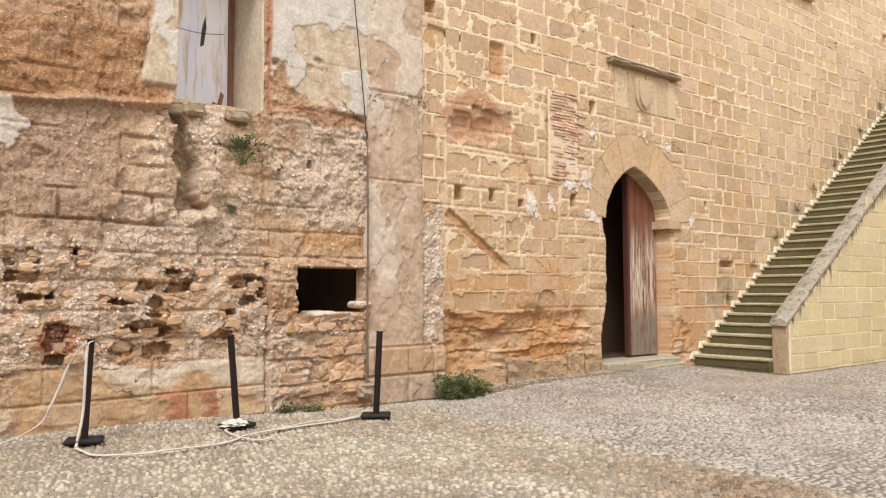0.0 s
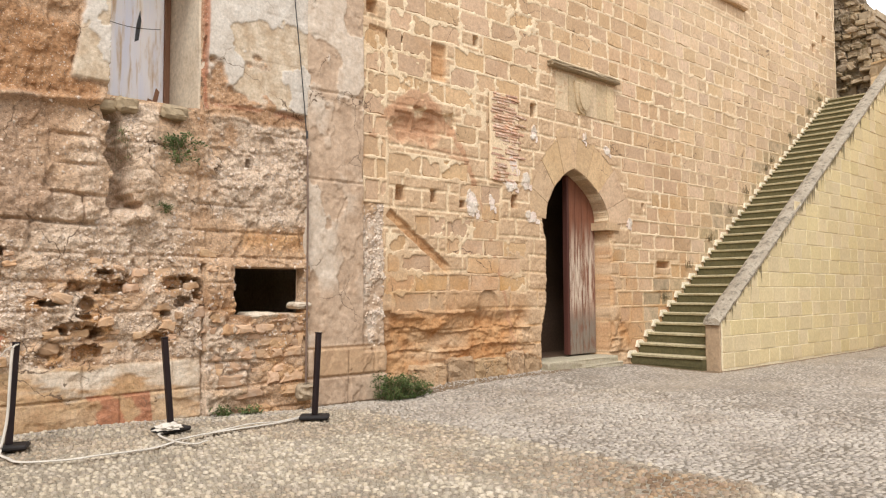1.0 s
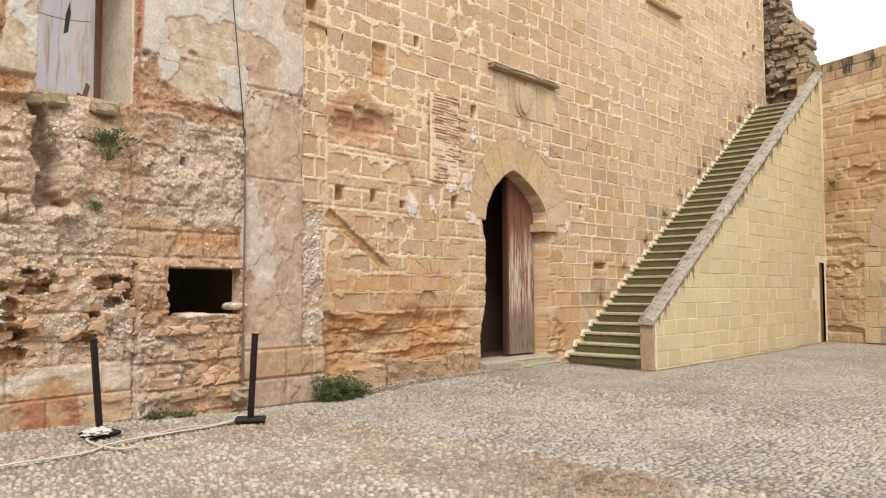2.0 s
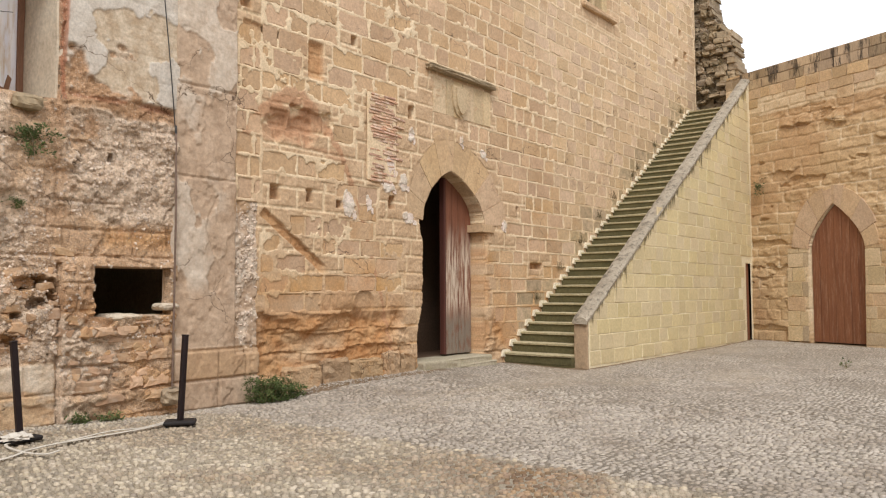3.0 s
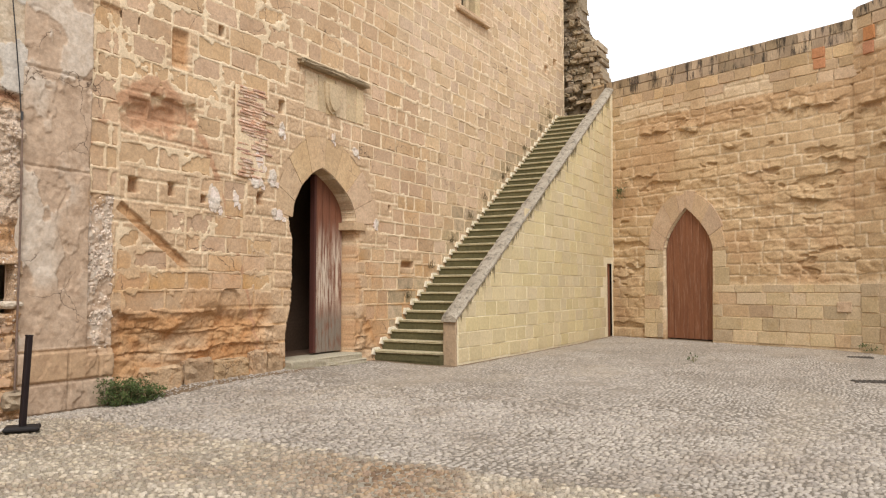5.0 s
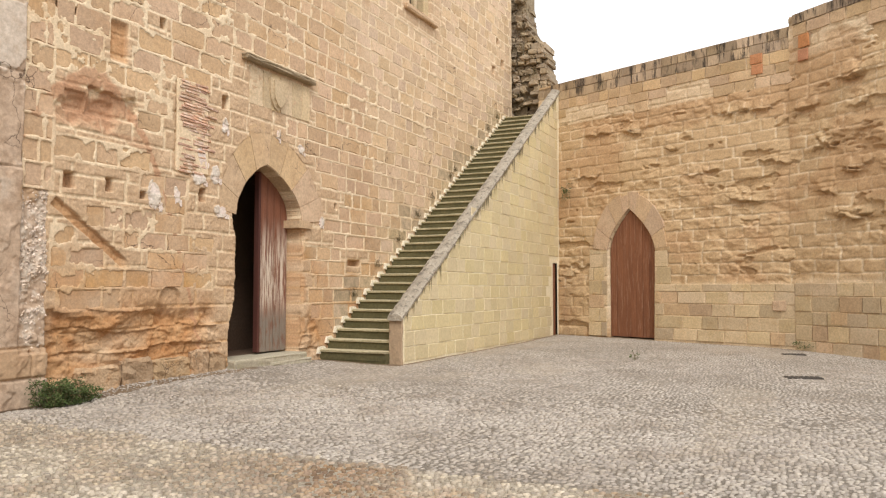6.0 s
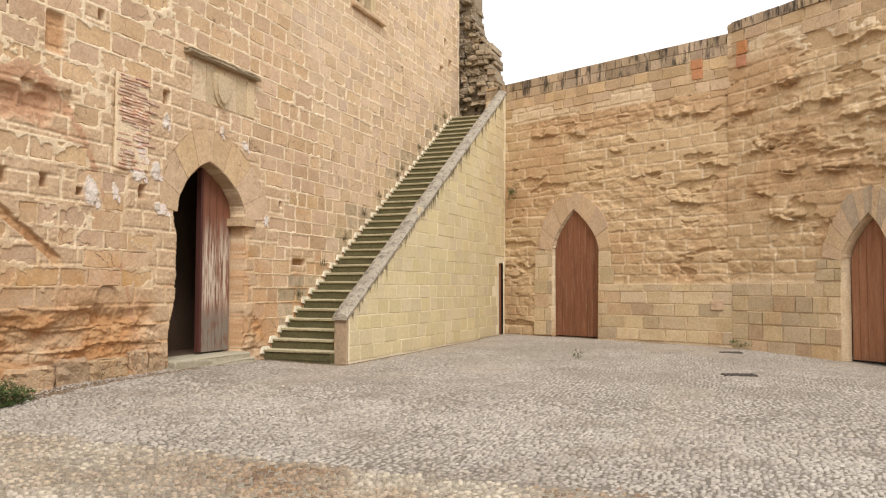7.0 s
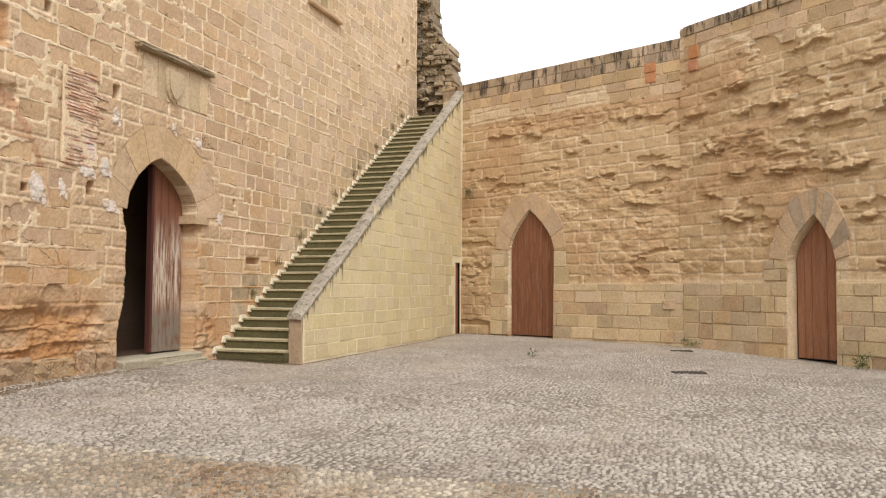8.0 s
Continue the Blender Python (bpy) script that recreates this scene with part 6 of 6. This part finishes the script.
for v in bm.verts:
    f = 0.75 + 0.5 * noise.noise(v.co * 2.3) + 0.25 * noise.noise(v.co * 6)
    v.co = Vector((v.co.x * 0.16 * f, v.co.y * 0.1 * f, max(v.co.z, -0.3) * 0.06 * f))
part("bundle", bm_mesh("bundle", bm, M_TAPE), tape, "crumpled bundle of white tape", pose(4.45, -0.86, 0.07))
part("bundle", tape.children[-1].data, tape, "", pose(4.34, -0.8, 0.05, 0, 0, 70))

# ---- cable and conduit down the wall ----
cable = tagged(new("wall_cable"), "thin black cable running down the wall into a rusty conduit", "cable")
part("cable", tube_mesh("cable", smooth_line([(6.2, -0.05, 7.2), (6.3, -0.06, 5.6), (6.35, -0.07, 5.0), (6.43, -0.07, 4.3), (6.5, -0.06, 3.7), (6.535, -0.06, 3.3)]), 0.0075, M_CABLE), cable)
part("conduit", tube_mesh("conduit", smooth_line([(6.535, -0.07, 3.32), (6.54, -0.08, 2.3), (6.535, -0.08, 1.2), (6.525, -0.08, 0.2)]), 0.014, M_PIPE), cable, "rusty brown conduit")
part("joint", tube_mesh("joint", [(6.535, -0.065, 3.22), (6.535, -0.065, 3.42)], 0.016, M_CABLE), cable, "black cable joint")
bm = box_bm(6.38, 6.6, -0.2, -0.05, 0.08, 0.26, 0.03, 0.02, 2)
tagged(new("stone_lump", bm_mesh("stone_lump", bm, M_TUFT)), "dark lump of rubble at the foot of the conduit", "stone")


# ---- weeds ----
def weed(name, place, width, height, depth, leaves, seed, label, droop=0.0, size=0.035, stems=14, leaf=M_LEAF):
    r = random.Random(seed)
    ob = tagged(new(name), label, "weed")
    ob.matrix_basis = pose(*place)
    verts, faces, sv, sf = [], [], [], []
    for s in range(stems):
        bx, by = r.gauss(0, width * 0.22), r.gauss(0, depth * 0.25)
        tip = Vector((bx + r.gauss(0, width * 0.22), by + r.gauss(0, depth * 0.3), height * r.uniform(0.4, 1.1) - droop * r.random()))
        root = Vector((bx, by, 0))
        mid = (root + tip) / 2 + Vector((0, 0, abs(height) * 0.18))
        o = len(sv)
        for p in (root, mid, tip):
            sv += [p + Vector((0.003, 0, 0)), p + Vector((-0.002, 0.003, 0)), p + Vector((-0.002, -0.003, 0))]
        for q in (0, 3):
            sf += [(o + q, o + q + 1, o + q + 4, o + q + 3), (o + q + 1, o + q + 2, o + q + 5, o + q + 4), (o + q + 2, o + q, o + q + 3, o + q + 5)]
        for _ in range(leaves // stems):
            t = r.uniform(0.15, 1.0)
            p = (root * (1 - t) + mid * t) if t < 0.5 else (mid * (1 - t) + tip * t)
            p = p + Vector((r.gauss(0, 0.03), r.gauss(0, 0.03), r.gauss(0, 0.02)))
            d = Vector((r.gauss(0, 1), r.gauss(0, 1), r.gauss(0.3, 0.7))).normalized()
            e = d.cross(Vector((r.gauss(0, 1), r.gauss(0, 1), r.gauss(0, 1)))).normalized()
            l = size * r.uniform(0.6, 1.4)
            up = d.cross(e) * l * 0.2
            o = len(verts)
            verts += [p, p + d * l * 0.5 + e * l * 0.22 + up, p + d * l, p + d * l * 0.5 - e * l * 0.22 + up]
            faces += [(o, o + 1, o + 2), (o, o + 2, o + 3)]
    tagged(part("foliage", mesh_of("foliage", [tuple(v) for v in verts], faces, leaf), ob), kind="stuff")
    tagged(part("dry_growth", mesh_of("dry_growth", [tuple(v) for v in sv], sf, M_DRY), ob), kind="stuff")
    return ob


weed("weed_clump", (7.84, -0.26, -0.04), 0.5, 0.3, 0.3, 2600, 1, "bushy green weed clump growing at the foot of the wall", 0.0, 0.036, 60)
weed("weed_clump", (8.2, -0.26, -0.03), 0.4, 0.14, 0.2, 500, 2, "low green weeds creeping over the cobbles by the wall", 0.0, 0.045, 18)
weed("weed_clump", (5.42, -0.16, 0.0), 0.2, 0.08, 0.12, 150, 3, "small green weed at the foot of the ruined wall", 0.0, 0.04, 12)
weed("weed_clump", (5.72, -0.18, -0.02), 0.2, 0.08, 0.12, 150, 4, "small green weed at the foot of the ruined wall", 0.0, 0.04, 12)
weed("wall_plant", (4.86, -0.1, 3.08), 0.3, 0.1, 0.16, 480, 5, "small dark green plant rooted in the wall below the window", 0.35, 0.04, 22)
weed("wall_plant", (4.74, -0.06, 2.32), 0.14, 0.06, 0.1, 120, 6, "tiny green plant rooted in a crack of the wall", 0.12, 0.03, 6)
weed("wall_plant", (4.26, -0.04, 3.12), 0.16, 0.03, 0.08, 70, 7, "dry brownish plant hanging in the wall crevice", 0.4, 0.025, 9)
weed("weed_clump", (16.6, -5.4, 0.0), 0.08, 0.16, 0.08, 24, 8, "single thin weed standing between the cobbles", 0.0, 0.05, 6)
weed("weed_clump", (17.95, -11.5, -0.14), 0.4, 0.25, 0.2, 140, 9, "dry weeds growing beside the plank door", 0.0, 0.05, 12)
weed("weed_clump", (20.75, -8.35, 0.03), 0.3, 0.16, 0.2, 80, 10, "small weeds in the corner of the courtyard", 0.0, 0.05, 8)
r_ = random.Random(5)
for k in range(10):
    x = 14.8 + k * 0.9 + r_.uniform(-.3, .3)
    weed("wall_plant", (x, -0.04, 0.42 + (x - 13.65) * RISE / TREAD), 0.3, 0.22, 0.08, 20, 40 + k, "dry grassy weeds growing along the stair edge", 0.1, 0.03, 26, M_DRY)
weed("wall_plant", (23.47, -2.0, 4.25), 0.2, 0.25, 0.2, 160, 11, "dark green plant rooted where the stair wall meets the back wall", 0.45, 0.05, 14)

for k, (y, z, d) in enumerate(((-0.35, 9.2, 0.5), (-0.7, 8.3, 0.6), (-0.25, 7.6, 0.5), (-0.9, 7.4, 0.6))):
    weed("wall_plant", (24.42, y, z), 0.16, 0.1, 0.4, 60, 70 + k, "dry brown plant hanging from the torn wall stump", d, 0.05, 24, M_DRY)

# ---- iron covers in the ground ----
def cover(x, y, turn, w, d, label):
    ob = tagged(new("drain_cover"), label, "drain cover", "drain covers")
    ob.matrix_basis = pose(x, y, float(ground_z(x, y)), 0, 0, turn)
    part("frame", bm_mesh("frame", box_bm(-w / 2, w / 2, -d / 2, d / 2, -0.02, 0.006, 0.004), M_GRATE), ob)
    for k in range(7):
        a = -w / 2 + w * (k + 0.5) / 7
        part("bar", bm_mesh("bar", box_bm(a - w / 24, a + w / 24, -d / 2 + 0.02, d / 2 - 0.02, 0.004, 0.014, 0.003), M_GRATE), ob)


cover(14.7, -8.4, 108, 0.52, 0.24, "flat rusty iron cover set in the cobbles")
cover(19.45, -8.18, 112, 0.45, 0.2, "rusty iron drain grate near the wall corner")

# ---- rests of plaster on the ashlar ----
def ragged_patch(u, z, w, h, seed):
    r = random.Random(seed)
    out = []
    for k in range(18):
        a = 2 * math.pi * k / 18
        s = r.uniform(0.55, 1.1)
        out.append((w * s * math.cos(a), h * s * math.sin(a)))
    b = prism_bm(out, 0.04, -0.037)
    part("plaster_rest", bm_mesh("plaster_rest", b, M_PATCH), wall_facade, "", FACADE.matrix(u, z))


for k, (u, z, w, h) in enumerate(SPOTS):
    ragged_patch(u, z, w * 0.85, h * 0.85, 300 + k)
    ragged_patch(u + w * 0.9, z - h * 0.7, w * 0.35, h * 0.4, 340 + k)

# ---- ashlar blocks of the long wall ----
ashlar_units = unit_stones("stone", M_ASHLAR, 18, 11, 0.035, 0.052)


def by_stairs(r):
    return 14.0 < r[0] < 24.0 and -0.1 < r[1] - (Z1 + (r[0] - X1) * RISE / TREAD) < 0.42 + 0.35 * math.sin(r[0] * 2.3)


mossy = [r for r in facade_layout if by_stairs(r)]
clean = sorted((r for r in facade_layout if not by_stairs(r)), key=lambda r: (r[0] - 9.5) ** 2 + (r[1] - 2.5) ** 2)
stones(FACADE, clean, ashlar_units, wall_facade, "stone", 0.018, 300, M_ASHLAR_FAR, 14)
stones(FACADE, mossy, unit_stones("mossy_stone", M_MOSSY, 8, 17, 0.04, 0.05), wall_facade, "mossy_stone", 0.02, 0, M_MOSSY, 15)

# ---- large worn blocks along the eroded foot ----
pr = random.Random(62)
for u0, u1, top in ((8.3, 8.98, 0.34), (9.0, 9.55, 0.4), (9.57, 10.28, 0.36), (10.3, 10.68, 0.44), (10.7, 11.08, 0.4)):
    b = box_bm(u0, u1 - 0.02, -0.035 - 0.03 * pr.random(), 0.15, -0.05, top, 0.03, 0.02, 4, pr)
    part("worn_block", bm_mesh("worn_block", b, M_FOOT), wall_facade, "large worn footing block" if u0 == 8.3 else "")

# ---- loose gravel along the foot of the walls ----
pr = random.Random(65)
verts, faces = [], []
for _ in range(2200):
    x = pr.uniform(2.2, 11.3)
    y = -0.02 - abs(pr.gauss(0, 0.2)) - (0.05 if x < 7.8 else 0.0)
    r_ = pr.uniform(0.005, 0.017) * (1.5 if pr.random() < 0.08 else 1.0)
    z, o = float(ground_z(x, y)) - 0.004, len(verts)
    ring = [(x + r_ * pr.uniform(0.7, 1.2) * math.cos(k * 1.2566), y + r_ * pr.uniform(0.7, 1.2) * math.sin(k * 1.2566), z) for k in range(5)]
    verts += ring + [(x + pr.uniform(-0.3, 0.3) * r_, y, z + r_ * pr.uniform(0.6, 1.1))]
    faces += [(o + k, o + (k + 1) % 5, o + 5) for k in range(5)]
tagged(part("loose_gravel", mesh_of("loose_gravel", verts, faces, M_PEBBLE), ground, "loose pale gravel along the foot of the walls"), kind="stuff")

# ---- gravel and rubble laid bare in the ruined wall ----
def chip_shape(r):
    v = [Vector((r.uniform(.7, 1.1), 0, r.uniform(-.2, .2))), Vector((-r.uniform(.7, 1.1), 0, r.uniform(-.2, .2))), Vector((r.uniform(-.2, .2), 0, r.uniform(.6, 1))),
         Vector((r.uniform(-.2, .2), 0, -r.uniform(.6, 1))), Vector((r.uniform(-.3, .3), -r.uniform(.6, 1), r.uniform(-.3, .3))), Vector((0, .8, 0))]
    return v, [(0, 2, 4), (2, 1, 4), (1, 3, 4), (3, 0, 4), (2, 0, 5), (1, 2, 5), (3, 1, 5), (0, 3, 5)]


def gravel_on(name, parent, us, zs, chance, shape, lo, hi, seed):
    """Chips scattered over a stretch of wall, each half sunk into its face."""
    r = np.random.RandomState(seed)
    masks_h, masks = shape(us, zs)
    ok = (r.rand(us.size) < chance(us, zs, masks)) & (masks_h > -0.3)
    pr = random.Random(seed)
    verts, faces = [], []
    for u, z, h in zip(us[ok], zs[ok], masks_h[ok]):
        v, f = chip_shape(pr)
        s = lo + (hi - lo) * pr.random() ** 2.2
        m = FACADE.matrix(float(u), float(z), float(h)) @ pose(0, 0, 0, 0, pr.uniform(0, 360), 0) @ Matrix.Diagonal((s, s * 0.55, s * pr.uniform(.6, 1), 1))
        o = len(verts)
        verts += [tuple(m @ p) for p in v]
        faces += [tuple(o + k for k in t) for t in f]
    tagged(part(name, mesh_of(name, verts, faces, M_CHIP), parent, "pale gravel chips bedded in the crumbling mortar"), kind="stuff")


rs = np.random.RandomState(8)
gu, gz = rs.uniform(2.1, 6.55, 26000), rs.uniform(0.5, 3.4, 26000)
gravel_on("gravel", wall_ruin, gu, gz, lambda u, z, k: (0.06 + 0.75 * k["gravel"] + 0.35 * ((z > 0.7) & (z < 1.8))) * (1 - k["plaster"]) * (1 - np.clip(k["block"] * 2, 0, 1)) * (1 - 0.7 * k["umber"]) * (0.25 + 0.75 * ramp(fbm(u * 2.4, z * 2.4, 3, 19), 0.4, 0.56)), ruin_shape, 0.007, 0.03, 9)
gu, gz = rs.uniform(2.1, 4.1, 1500), rs.uniform(3.45, 5.4, 1500)
gravel_on("gravel", wall_ruin, gu, gz, lambda u, z, k: 0.2 * k["ochre"] * (1 - k["plaster"]), ruin_shape, 0.006, 0.016, 12)
gu, gz = rs.uniform(7.45, 7.85, 1500), rs.uniform(0.65, 2.62, 1500)
gravel_on("gravel", pilaster, gu, gz, lambda u, z, k: 0.6 * k["white"] + 0.1, pilaster_shape, 0.01, 0.045, 10)

rubble_units = unit_stones("rubble_stone", M_RUBBLE, 12, 51, 0.16, 0.13)
spots_u, spots_z = np.array([rs.uniform(2.2, 6.5) for _ in range(900)]), rs.uniform(0.45, 1.85, 900)
ruin_h, ruin_k = ruin_shape(spots_u, spots_z)
pr = random.Random(52)
placed = []
for u, z, w, t in lay(5.28, 6.52, 0.12, 1.08, 0.155, 0.25, 0.03, 53, None, 0.3):
    if pr.random() < 0.62:
        h = float(ruin_shape(np.array([u]), np.array([z]))[0][0])
        part("rubble_stone", rubble_units[pr.randrange(12)], wall_ruin, m=FACADE.matrix(u, z, h - 0.035) @ pose(0, 0, 0, 0, pr.uniform(-6, 6), 0) @ Matrix.Diagonal((w, 0.06, t, 1)))
for u, z, h, blk in zip(spots_u, spots_z, ruin_h, ruin_k["block"]):
    w = pr.uniform(0.07, 0.22)
    t = w * pr.uniform(0.4, 0.75)
    if blk > 0.2 or h < -0.16 or (5.4 < u < 6.6 and z > 1.0) or (u < 5.2 and z < 0.72):
        continue
    if u < 5.2 and not any(((u - a) / (p + 0.14)) ** 2 + ((z - b) / (q + 0.1)) ** 2 < 1 for a, b, p, q in CAVITIES):
        continue
    if any(abs(u - a) < (w + c) * 0.55 and abs(z - b) < (t + d) * 0.55 for a, b, c, d in placed):
        continue
    placed.append((u, z, w, t))
    if len(placed) > 150:
        break
    part("rubble_stone", rubble_units[pr.randrange(12)], wall_ruin, m=FACADE.matrix(float(u), float(z), float(h) - 0.04) @ pose(0, 0, 0, 0, pr.uniform(-14, 14), 0) @ Matrix.Diagonal((w, pr.uniform(0.04, 0.062), t, 1)))
